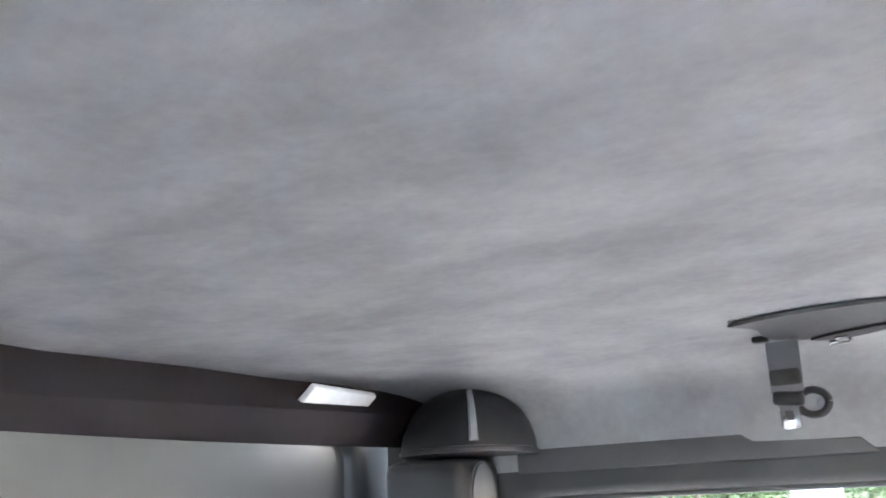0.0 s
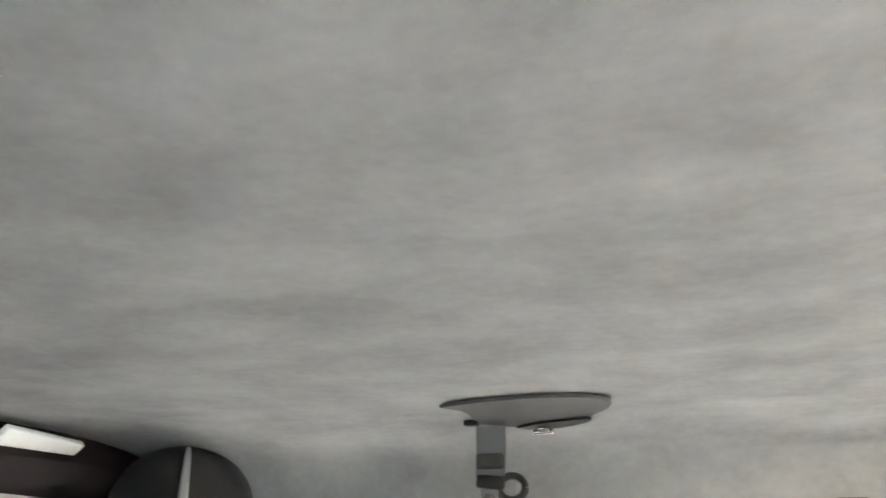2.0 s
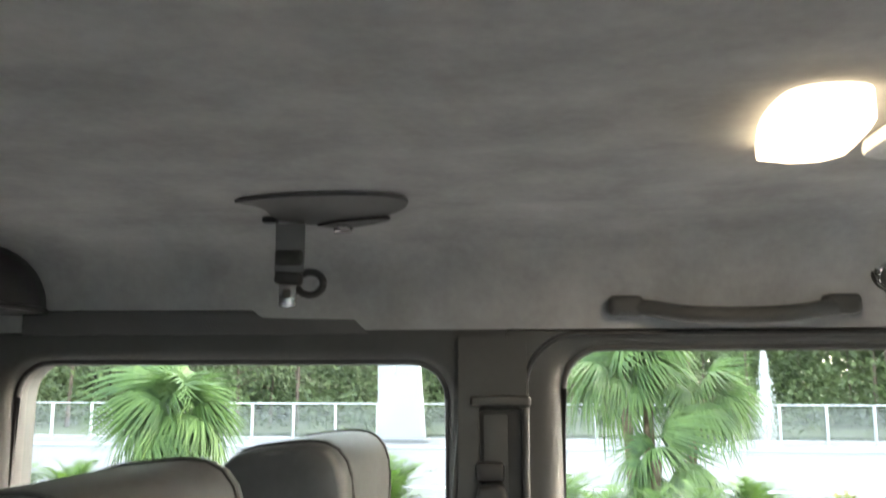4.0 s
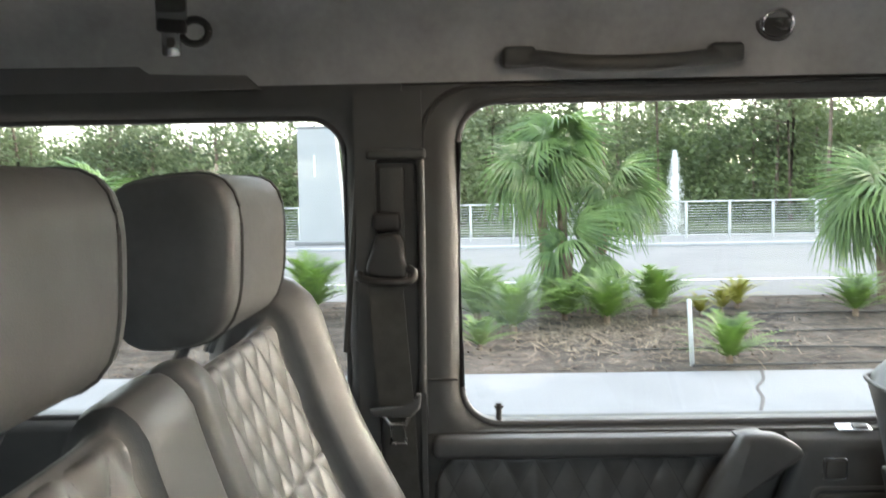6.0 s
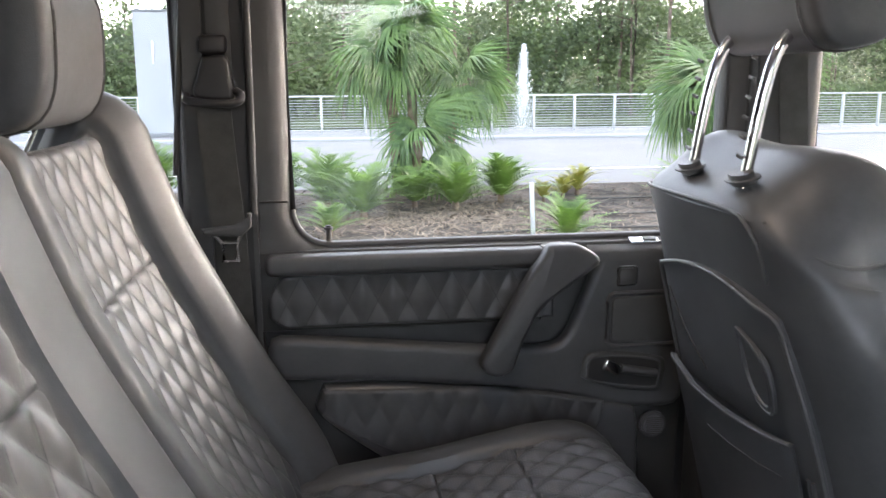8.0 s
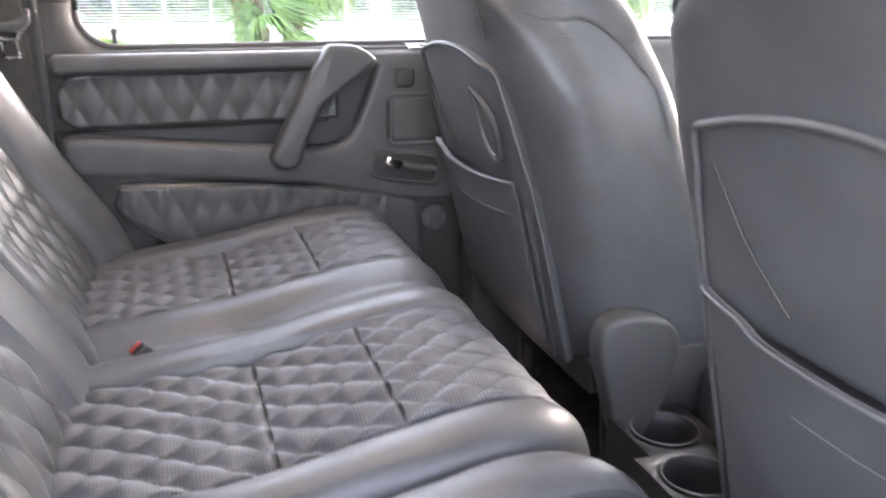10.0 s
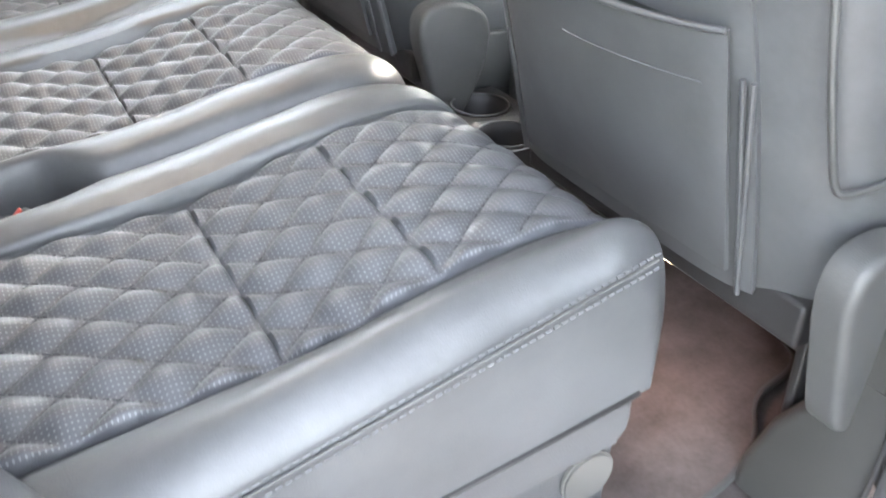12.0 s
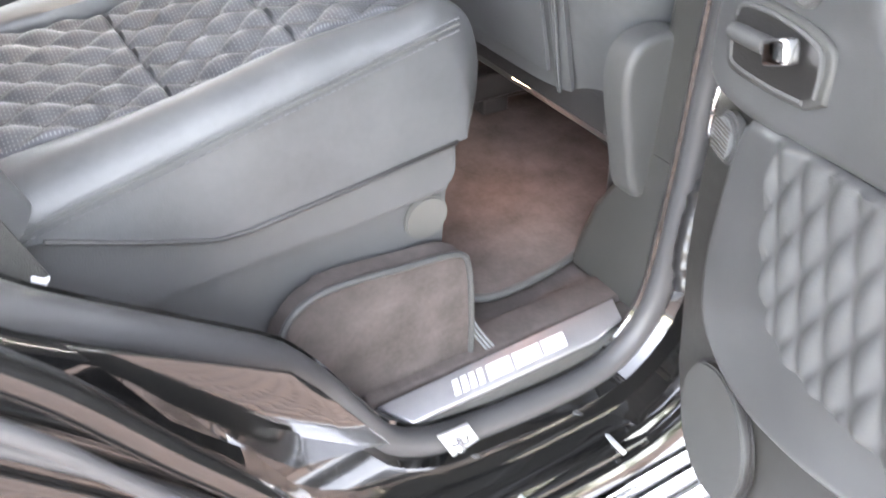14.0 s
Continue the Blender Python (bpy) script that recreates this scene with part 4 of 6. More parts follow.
def seat_panel(y0, y1, s0, s1, drop=0.009, hgt=0.0092, dx=0.062, dy=0.0466, yc=0.0, half=9.0):
    """A quilted panel on the cushion."""
    total = sum(np.linalg.norm(np.diff(CP, axis=0), axis=1))
    lu, lv = total * (s1 - s0), abs(y1 - y0)

    def P(u, v):
        return cushion_point(s0 + (s1 - s0) * u, y0 + (y1 - y0) * v, drop, yc, half)

    def h(u, v):
        e = rim(u, v, lu, lv, 0.0042)
        e2 = rim(0.5, v, 9.0, lv, 0.014) * (0.35 + 0.65 * rim(u, 0.5, lu, 9.0, 0.006))
        ev = rim(0.5, v, 9.0, lv, 0.0042)
        return 0.0030 * ev * (0.72 + 0.28 * e) + puff((s0 * total + u * lu) / dx, v * lv / dy, hgt, e2) * (1 - 0.8 * max(0.0, (s0 + (s1 - s0) * u - 0.62) / 0.21))
    return sheet(P, max(24, int(lu / 0.0028)), max(24, int(lv / 0.0028)), h, 0.003)


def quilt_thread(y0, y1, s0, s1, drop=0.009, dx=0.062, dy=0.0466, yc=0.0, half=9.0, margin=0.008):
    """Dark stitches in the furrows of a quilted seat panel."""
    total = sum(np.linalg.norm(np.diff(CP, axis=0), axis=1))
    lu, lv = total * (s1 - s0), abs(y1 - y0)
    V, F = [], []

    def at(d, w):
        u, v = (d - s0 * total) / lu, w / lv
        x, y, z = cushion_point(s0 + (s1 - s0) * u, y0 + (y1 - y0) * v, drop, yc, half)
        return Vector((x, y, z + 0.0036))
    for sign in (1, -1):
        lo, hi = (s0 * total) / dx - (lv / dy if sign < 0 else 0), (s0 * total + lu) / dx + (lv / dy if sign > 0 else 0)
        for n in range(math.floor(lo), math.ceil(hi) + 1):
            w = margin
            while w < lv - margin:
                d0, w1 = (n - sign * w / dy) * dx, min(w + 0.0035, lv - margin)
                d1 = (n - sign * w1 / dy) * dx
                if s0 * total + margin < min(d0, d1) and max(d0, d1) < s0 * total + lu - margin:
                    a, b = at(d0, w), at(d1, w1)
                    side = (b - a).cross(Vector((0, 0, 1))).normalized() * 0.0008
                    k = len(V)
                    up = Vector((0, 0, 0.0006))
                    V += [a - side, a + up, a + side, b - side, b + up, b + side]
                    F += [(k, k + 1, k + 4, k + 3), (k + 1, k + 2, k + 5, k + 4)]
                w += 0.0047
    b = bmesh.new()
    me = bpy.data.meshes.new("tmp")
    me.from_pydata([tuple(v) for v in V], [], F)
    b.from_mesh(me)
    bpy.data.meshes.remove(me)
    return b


S1, S2 = s_at(CP, 0, 0.088), s_at(CP, 0, 0.206)
S0, S3 = s_at(CP, 0, -0.125), 0.835
bench = empty("rear_bench", "black quilted leather rear bench with three headrests", "car seat")
part("cushion", cushion([(-0.2165, 0.09), (-0.2175, 0.05), (-0.221, 0.018), (-0.232, 0.003), (-0.262, -0.004), (-0.292, 0.002), (-0.306, 0.013), (-0.42, 0.013), (-0.535, 0.013), (-0.552, 0.002), (-0.582, -0.002),
                                 (-0.604, 0.008), (-0.6165, 0.026), (-0.620, 0.05), (-0.621, 0.09), (-0.621, 0.14), (-0.621, 0.21)], -0.42, 0.20, -0.2165, -0.016, True), leather, bench, "plain leather single seat cushion")
part("cushion", cushion([(-0.2135, 0.09), (-0.2125, 0.05), (-0.209, 0.018), (-0.198, 0.003), (-0.17, -0.004), (-0.142, 0.002), (-0.128, 0.013), (0.0, 0.013), (0.105, 0.013), (0.118, 0.002), (0.15, -0.002), (0.19, 0.008), (0.21, 0.014),
                                (0.23, 0.008), (0.27, -0.002), (0.30, 0.002), (0.315, 0.013), (0.42, 0.013), (0.532, 0.013), (0.55, 0.002), (0.585, -0.002), (0.606, 0.010), (0.618, 0.032), (0.622, 0.06), (0.622, 0.10)], 0.2, 0.42, -0.2135, 0.050), leather, bench, "plain leather double seat cushion")
for y0, y1, yc, half in ((-0.537, -0.304, -0.42, 0.2), (-0.130, 0.107, 0.2, 0.42), (0.313, 0.534, 0.2, 0.42)):
    for a, b in ((S0, S1), (S1, S2), (S2, S3)):
        part("quilted_panel", seat_panel(y0, y1, a, b, yc=yc, half=half), leather_dot, bench, "perforated leather with diamond quilting")
        part("quilt_stitching", quilt_thread(y0, y1, a, b, yc=yc, half=half), thread, bench, "dark diamond lines of stitches and furrow shade")["kind"] = "stuff"


def stitch(pts, step=0.0075, r=0.0007, ln=0.0048):
    """A row of short raised stitches along a line."""
    L = smooth_line(pts, 200)
    s = np.concatenate([[0], np.cumsum(np.linalg.norm(np.diff(L, axis=0), axis=1))])
    out = []
    for d in np.arange(0, s[-1] - ln, step):
        a = [np.interp(d, s, L[:, k]) for k in range(3)]
        b = [np.interp(d + ln, s, L[:, k]) for k in range(3)]
        out.append(tube([a, b], r, 4))
    return join(*out)


def side_seam(dz, out=0.0):
    """Along the outer edge of the bolster."""
    return [(x, -0.6208 - out, 0.976 + 0.232 * x + dz) for x in np.linspace(-0.085, 0.318, 26)]


seam_thread = mat("grey_seam_thread", (0.075, 0.076, 0.08), 0.7, vary=0.15)
for dz, out in ((-0.0055, 0.0012), (0.0055, 0.0003)):
    part("stitching", stitch(side_seam(dz, out), 0.0062, 0.0010, 0.0042), seam_thread, bench, "grey double stitching")
part("seam", tube(side_seam(0.0), 0.0014, 6), vinyl, bench)
part("welt", tube([(x, -0.6215, z + 0.001) for x, z in SIDE_LOW[1:-1]] + [(0.328, -0.610, 0.934)], 0.0024, 6), dark_trim, bench, "dark lower seam")

# moulded seat base and its side panels
base = [(-0.14, 0.70), (-0.14, 0.965), (0.0, 0.944), (0.08, 0.916), (0.20, 0.926), (0.325, 0.940), (0.327, 0.893), (0.317, 0.887), (0.314, 0.70)]
part("seat_base", plate(base, -0.604, 0.60, 0.004), plastic, bench, "grey moulded seat base", False)
part("side_cover", plate([(-0.10, 0.852), (-0.12, 0.965), (-0.04, 0.955), (0.021, 0.934), (0.08, 0.914), (0.20, 0.925), (0.326, 0.940), (0.328, 0.896), (0.319, 0.889), (0.318, 0.874), (0.205, 0.868), (0.104, 0.864), (0.013, 0.856)], -0.6045, -0.612, 0.004), plastic, bench, "grey plastic side cover", False)
part("bolt_cap", disc((0.295, -0.6075, 0.847), 0.025, (0, -1, 0), 0.006, 36, 0.002), mat("beige_cap", (0.085, 0.083, 0.077), 0.55), bench, "round beige cover cap", False)

# backrest
BP = smooth_line([(-0.085, 0.965), (-0.112, 1.03), (-0.168, 1.12), (-0.230, 1.235), (-0.284, 1.345), (-0.322, 1.45), (-0.334, 1.487), (-0.354, 1.506), (-0.374, 1.502), (-0.392, 1.482), (-0.404, 1.42), (-0.375, 1.30), (-0.27, 1.0)], 161)


def back_cross(cross):
    C = smooth_line(cross, 150)
    G = np.gradient(BP, axis=0)
    Nn = np.stack([G[:, 1], -G[:, 0]], 1)
    Nn /= np.linalg.norm(Nn, axis=1, keepdims=True)

    def P(u, v):
        y, d = C[min(149, round(v * 149))]
        i = min(160, round(u * 160))
        k = 1.0 if i < 100 else 0.4
        return (BP[i][0] + Nn[i][0] * d * k, y, BP[i][1] + Nn[i][1] * d * k - 0.03 * max(0, abs(y - C[:, 0].mean()) - 0.5 * np.ptp(C[:, 0]) + 0.05) / 0.05 * (1 if i > 70 else 0))
    return P


def back_panel(y0, y1, z0, z1, drop, hgt=0.0055):
    s0, s1 = s_at(BP, 1, z0, 0.6), s_at(BP, 1, z1, 0.6)
    lu, lv = (z1 - z0) * 1.12, y1 - y0

    def P(u, v):
        s = s0 + (s1 - s0) * u
        x, z = on_profile(BP, s)
        d = drop - 0.008 * math.sin(math.pi * v)
        return (x + 0.9 * d, y0 + (y1 - y0) * v, z + 0.43 * d)

    def h(u, v):
        e = rim(0.5, v, 9.0, lv, 0.007) * (0.5 + 0.5 * rim(u, 0.5, lu, 9.0, 0.012))
        return -(0.005 * e + puff((z0 * 1.12 + u * lu) / 0.088, v * lv / 0.0505, hgt, e))
    return sheet(P, max(24, int(lu / 0.0034)), max(24, int(lv / 0.0034)), h, -0.006)


def furrows(lines, at, width=0.0016):
    """Groove shade painted as thin dark ribbons through the points at(w) of each line."""
    V, F = [], []
    for side, pts in lines:
        L = [Vector(at(*q)) for q in pts]
        for i, p in enumerate(L):
            d = (L[min(i + 1, len(L) - 1)] - L[max(i - 1, 0)]).normalized()
            w = d.cross(Vector(side)).normalized() * width / 2
            V += [tuple(p - w), tuple(p + w)]
            if i:
                k = len(V)
                F.append((k - 4, k - 3, k - 1, k - 2))
    me = bpy.data.meshes.new("tmp")
    me.from_pydata(V, [], F)
    b = bmesh.new()
    b.from_mesh(me)
    bpy.data.meshes.remove(me)
    return b


def diamond_lines(a0, a1, b0, b1, n=28):
    """Both families of lines a + b = k and a - b = k inside a box, as runs of (a, b)."""
    out = []
    for sign in (1, -1):
        lo, hi = a0 + min(sign * b0, sign * b1), a1 + max(sign * b0, sign * b1)
        for k in range(math.ceil(lo), math.floor(hi) + 1):
            run = [(k - sign * b, b) for b in np.linspace(b0, b1, n) if a0 <= k - sign * b <= a1]
            if len(run) > 2:
                out.append(run)
    return out


def back_furrow_shade(y0, y1, z0, z1, drop):
    s0, s1 = s_at(BP, 1, z0, 0.6), s_at(BP, 1, z1, 0.6)
    lu, lv = (z1 - z0) * 1.12, y1 - y0

    def at(a, b):
        u, v = (a * 0.088 - z0 * 1.12) / lu, b * 0.0505 / lv
        x, z = on_profile(BP, s0 + (s1 - s0) * u)
        d = drop - 0.008 * math.sin(math.pi * v) + 0.0056
        return (x + 0.9 * d, y0 + (y1 - y0) * v, z + 0.43 * d)
    m = 0.008
    return furrows([((0.9, 0, 0.43), r) for r in diamond_lines((z0 * 1.12 + m) / 0.088, (z0 * 1.12 + lu - m) / 0.088, m / 0.0505, (lv - m) / 0.0505)], at)


back_near = [(-0.2165, -0.09), (-0.218, -0.03), (-0.225, -0.008), (-0.25, 0.0), (-0.29, -0.002), (-0.315, -0.016), (-0.44, -0.02), (-0.56, -0.016), (-0.575, 0.012), (-0.602, 0.040), (-0.632, 0.034), (-0.652, 0.008), (-0.658, -0.05), (-0.655, -0.10)]
back_far = [(-0.2135, -0.09), (-0.212, -0.03), (-0.205, -0.008), (-0.19, 0.0), (-0.176, -0.002), (-0.166, -0.014), (-0.05, -0.016), (0.062, -0.014), (0.078, 0.0), (0.12, 0.004), (0.168, 0.004), (0.180, -0.006), (0.186, -0.020), (0.192, -0.006), (0.203, 0.004),
            (0.232, 0.004), (0.250, -0.002), (0.264, -0.016), (0.40, -0.02), (0.543, -0.016), (0.562, 0.012), (0.600, 0.040), (0.632, 0.034), (0.652, 0.008), (0.658, -0.05), (0.655, -0.10)]
part("backrest", sheet(back_cross(back_near), 90, 110), leather, bench, "plain leather single backrest")
part("backrest", sheet(back_cross(back_far), 90, 150), leather, bench, "plain leather double backrest")
for y0, y1, d in ((-0.558, -0.318, -0.016), (-0.163, 0.060, -0.014), (0.264, 0.543, -0.016)):
    for z0, z1 in ((0.985, 1.3365), (1.3365, 1.497)):
        # Continuous dark ribbons, painted shade of the quilt grooves, not thread.
        part("quilt_stitching", back_furrow_shade(y0, y1, z0, z1, d), thread, bench, "dark diamond lines of stitches and furrow shade")["kind"] = "stuff"
    part("quilted_panel", back_panel(y0, y1, 0.985, 1.3365, d), leather, bench, "leather with diamond quilting")
    part("quilted_panel", back_panel(y0, y1, 1.3365, 1.497, d), leather, bench, "leather with diamond quilting")


def pillow(w, d, h):
    """A rounded headrest, its middle at the origin, its front towards +x."""
    R = []
    for k in range(25):
        t = -1 + 2 * k / 24
        y = 0.5 * w * math.sin(t * math.pi / 2)
        f = max(0.0, 1 - abs(t) ** 6) ** 0.5
        f = 0.60 + 0.40 * f if abs(t) < 0.985 else 0.45
        ring = []
        for j in range(36):
            a = 2 * math.pi * j / 36
            c, s = math.cos(a), math.sin(a)
            q = 1 / (abs(c) ** 3.3 + abs(s) ** 3.3) ** (1 / 3.3)
            ring.append((0.5 * d * c * q * f + 0.012 * s * q * (1 if c > 0 else 0.2), y, 0.5 * h * s * q * (0.6 + 0.4 * f)))
        R.append(ring)
    return loft(R)


def pillow_seams(w, d, h):
    out = []
    for s in (-1, 1):
        pts = []
        for j in range(37):
            a = 2 * math.pi * j / 36
            c, q = math.cos(a), math.sin(a)
            g = 1 / (abs(c) ** 3.3 + abs(q) ** 3.3) ** (1 / 3.3)
            pts.append(((0.5 * d * c * g + 0.012 * q * g * (1 if c > 0 else 0.2)) * 1.0 + 0.0, s * w * 0.40, 0.5 * h * q * g))
        out.append(tube(pts, 0.0022, 5))
    return out


def headrest(parent, x, y, z, w, d, h, posts, tilt=0.0, low=0.0, foot=None):
    p = part("headrest", moved(pillow(w, d, h), pose(x, y, z, 0, tilt, 0)), leather, parent, "rounded leather headrest")
    for b in pillow_seams(w * 0.97, d, h):
        part("seam", moved(b, pose(x, y, z, 0, tilt, 0)), vinyl, p)
    for s in (-1, 1):
        line = [(x + 0.01, z - h * 0.35), (x - 0.012, z - h * 0.6), (x - 0.02, low)] if foot is None else [(foot + 0.052, z - h * 0.36), (foot + 0.032, z - h * 0.50), (foot + 0.018, z - h * 0.74), (foot, low)]
        part("post", tube([(a, y + s * posts, b) for a, b in line], 0.007, 12, 14), chrome, p, "chrome headrest post")
    return p


for y in (-0.42, 0.0, 0.415):
    headrest(bench, -0.388 if y else -0.424, y, 1.590, 0.262, 0.135, 0.170, 0.062, -6, 1.47)

# belt buckles between the cushions
for x, y, bz in ((-0.030, 0.212, 0.982), (-0.030, -0.200, 0.962)):
    b = empty("seat_belt_buckle", "black seat belt buckle with a red release button", "belt buckle", "rear belt buckles")
    part("body", moved(rbox(-0.012, 0.012, -0.008, 0.008, -0.035, 0.016, 0.005), pose(x, y, bz - 0.008, 0, -40, 8)), dark_trim, b)
    part("button", moved(rbox(-0.0085, 0.0085, -0.0025, 0.0045, 0.0162, 0.0188, 0.001), pose(x, y, bz - 0.008, 0, -40, 8)), red_plastic, b, "red release button")
thing("buckle_recess", rbox(-0.13, 0.05, -0.245, -0.160, 0.90, 0.945, 0.008), vinyl, "dark slot between the seat cushions", "seat gap")


# ---- front seats ----
def front_seat(y, cover_at, inner):
    """A seat seen from behind, about its own middle line."""
    st = empty("car_chair", "black leather front seat with a map pocket on its back", "car seat", "front seats")
    def shoulder(v, z):
        """How far the inner top corner is rounded down."""
        t = min(1.0, max(0.0, (z - 1.22) / 0.24))
        return 0.062 * max(0.0, inner * v) ** 4 * t * t * (3 - 2 * t)
    loops = []
    for j in range(45):
        v = math.sin(math.pi * (j / 44 - 0.5)) * 0.9995
        fr, ff = max(0.0, 1 - abs(v) ** 4) ** 0.25, max(0.0, 1 - abs(v) ** 10) ** 0.1
        b = 0.014 * math.exp(-((abs(v) - 0.80) / 0.22) ** 2) - 0.006 * math.exp(-(v / 0.4) ** 2)
        prof = smooth_line([(0.60, 0.865), (0.556, 0.872), (0.530, 0.92), (0.498, 1.03), (0.468, 1.15), (0.435, 1.26), (0.404, 1.36), (0.388, 1.402), (0.384, 1.414), (0.389, 1.421), (0.402, 1.432 + 0.3 * b), (0.425, 1.445 + 0.6 * b), (0.450, 1.464 + b), (0.478, 1.482 + b),
                            (0.506, 1.485 + b), (0.543, 1.473 + b), (0.578, 1.435), (0.604, 1.375), (0.622, 1.31), (0.652, 1.2), (0.71, 1.0), (0.74, 0.88), (0.68, 0.865)], 96)
        ring = []
        for x, z in prof[:-1]:
            half = 0.228 + 0.020 * math.sin(math.pi * min(1.0, max(0.0, (z - 0.87) / 0.55)) ** 0.8) - 0.024 * max(0.0, z - 1.30) / 0.12
            q = max(0.0, inner * v)
            half += q * 0.018 * math.exp(-((z - 1.24) / 0.26) ** 2)
            cx, cz = 0.64 + (z - 1.0) * -0.30, min(z, 1.40)
            f = fr if x < cx else ff
            ring.append((cx + (x - cx) * f, half * v, cz + (z - cz) * fr - shoulder(v, z)))
        loops.append(ring)
    part("backrest", loft(loops), leather, st, "smooth leather backrest")
    # seam of the shoulder panel, laid on the inner flank
    flank = np.array([p for ring in loops for p in ring if p[1] * inner > 0.06])
    seam = []
    for x, z in smooth_line([(0.400, 1.408), (0.422, 1.384), (0.448, 1.371), (0.482, 1.366), (0.514, 1.368), (0.540, 1.357), (0.563, 1.333), (0.588, 1.296)], 60):
        w = 1 / (np.hypot(flank[:, 0] - x, flank[:, 2] - z) + 0.002) ** 4
        seam.append((x, float((flank[:, 1] * w).sum() / w.sum()), z))
    seam = np.array(seam)
    seam[:, 1] = np.convolve(np.pad(seam[:, 1], 4, mode="edge"), np.ones(9) / 9, mode="valid")
    part("shoulder_seam", tube([tuple(p) for p in seam], 0.0026, 8), vinyl, st, "dark sewn seam under the shoulder panel")
    edge = []
    for yy in np.linspace(0.190, -0.10, 30):
        f = (1 - abs(yy / 0.2075) ** 4) ** 0.25
        edge.append((0.516 + (0.3835 - 0.516) * f, yy, 1.40 + 0.0165 * f - shoulder(yy / 0.226, 1.41)))
    edge += [(0.384, -0.125, 1.411), (0.388, -0.140, 1.397), (0.397, -0.146, 1.375), (0.408, -0.147, 1.34)]
    part("piping", tube(edge, 0.0028, 8, 60), vinyl, st, "dark piped top seam")
    # hard shell on the back, framed by piping
    B = smooth_line([(0.5255, 0.90), (0.4945, 1.03), (0.4645, 1.15), (0.4315, 1.26), (0.4185, 1.300)], 40)

    def P(u, v):
        x, z = on_profile(B, u)
        w = (0.171 if inner > 0 and v < 0.5 else 0.188) - 0.035 * u ** 3
        yy = (2 * v - 1) * w
        return (x - 0.009 + 0.012 * abs(2 * v - 1) ** 6, yy, z + 0.026 * (1 - (2 * v - 1) ** 2) * u ** 4)
    part("back_shell", sheet(P, 40, 30, None, 0.008), leather, st, "dark vinyl back panel")
    edge = ([] if inner > 0 else [P(u, 0) for u in np.linspace(0, 1, 16)]) + [P(1, v) for v in np.linspace(0.1, 0.9, 9)] + [P(u, 1) for u in np.linspace(1, 0, 16)]
    part("piping", tube([(x - 0.003, yy, z) for x, yy, z in edge], 0.0035, 8, 90), plastic, st)

    if inner > 0:
        part("side_groove", tube([(0.452, -0.218, 1.26), (0.476, -0.227, 1.145), (0.497, -0.232, 1.075), (0.508, -0.235, 1.046), (0.520, -0.239, 1.040), (0.556, -0.245, 1.044), (0.606, -0.248, 1.054)], 0.0034, 8, 50), vinyl, st, "edge of the recessed side panel")

    # map pocket with a sagging top edge
    def Q(u, v):
        yy = (0.155 - 0.31 * v)
        top = 1.155 - 0.007 * math.sin(math.pi * v) + (0.008 if v < 0.2 else 0.008 * max(0, 1 - (v - 0.2) / 0.08))
        z = 0.925 + (top - 0.925) * u
        x = float(np.interp(z, B[:, 1], B[:, 0]))
        bulge = 0.006 + 0.018 * math.sin(math.pi * min(1, u * 1.1) * 0.5) * math.sin(math.pi * min(1.0, max(0.0, v))) ** 0.6
        return (x - bulge - 0.010, yy, z)
    part("pocket", sheet(Q, 26, 40, None, -0.005), leather, st, "leather map pocket")
    part("pocket_hem", tube([(x - 0.002, yy, z) for x, yy, z in (Q(1, v) for v in np.linspace(0, 1, 30))], 0.0027, 8), leather, st)
    part("stitching", stitch([(x - 0.002, yy, z) for x, yy, z in (Q(0.80, v) for v in np.linspace(0.4, 0.95, 20))], 0.006), seam_thread, st)
    for k in (0.0, 0.010):
        part("pocket_fold", tube([(x - 0.008, -0.163 - k * i / 20, z) for i, (x, z) in enumerate(B[:22])], 0.0024, 8), leather, st, "folded side gusset")

    # raised shield-shaped pad above the pocket
    shield = [(-0.076, 1.272), (-0.077, 1.21), (-0.094, 1.180), (-0.122, 1.182), (-0.131, 1.235), (-0.112, 1.256)]
    L = smooth_line(shield + shield[:1], 40)
    part("shield_pad", tube([(float(np.interp(z, B[:, 1], B[:, 0])) - 0.014, yy, z) for yy, z in L], 0.0020, 8), leather, st)
    mid = L[:-1].mean(0)
    face = [[(float(np.interp(z, B[:, 1], B[:, 0])) - 0.008 - h, yy, z) for yy, z in mid + (L[:-1] - mid) * k] for k, h in ((1.0, 0.0), (0.97, 0.006), (0.84, 0.0075), (0.80, 0.0045), (0.4, 0.0045), (0.02, 0.0045))]
    part("shield_face", loft(face), leather, st, "flat inset of the shield pad")
    part("cord", tube([(on_profile(B, s_at(B, 1, 1.27))[0] - 0.010, 0.122, 1.275), (on_profile(B, s_at(B, 1, 1.222))[0] - 0.014, 0.090, 1.222), (on_profile(B, s_at(B, 1, 1.172))[0] - 0.012, 0.055, 1.173)], 0.0011, 6, 12), webbing, st, "thin elastic cord")
    headrest(st, 0.503, 0.0, 1.69, 0.26, 0.13, 0.20, 0.068, -10, 1.435, 0.416)
    for s in (-1, 1):
        part("collar", moved(disc((0, 0, 0), 0.02, (0, 0, 1), 0.014, 24, 0.006), Matrix.Translation((0.414, s * 0.068, 1.448)) @ pose(0, 0, 0, 0, -22, 0) @ Matrix.Diagonal((0.85, 1.55, 1, 1))), plastic, st, "black oval post collar")
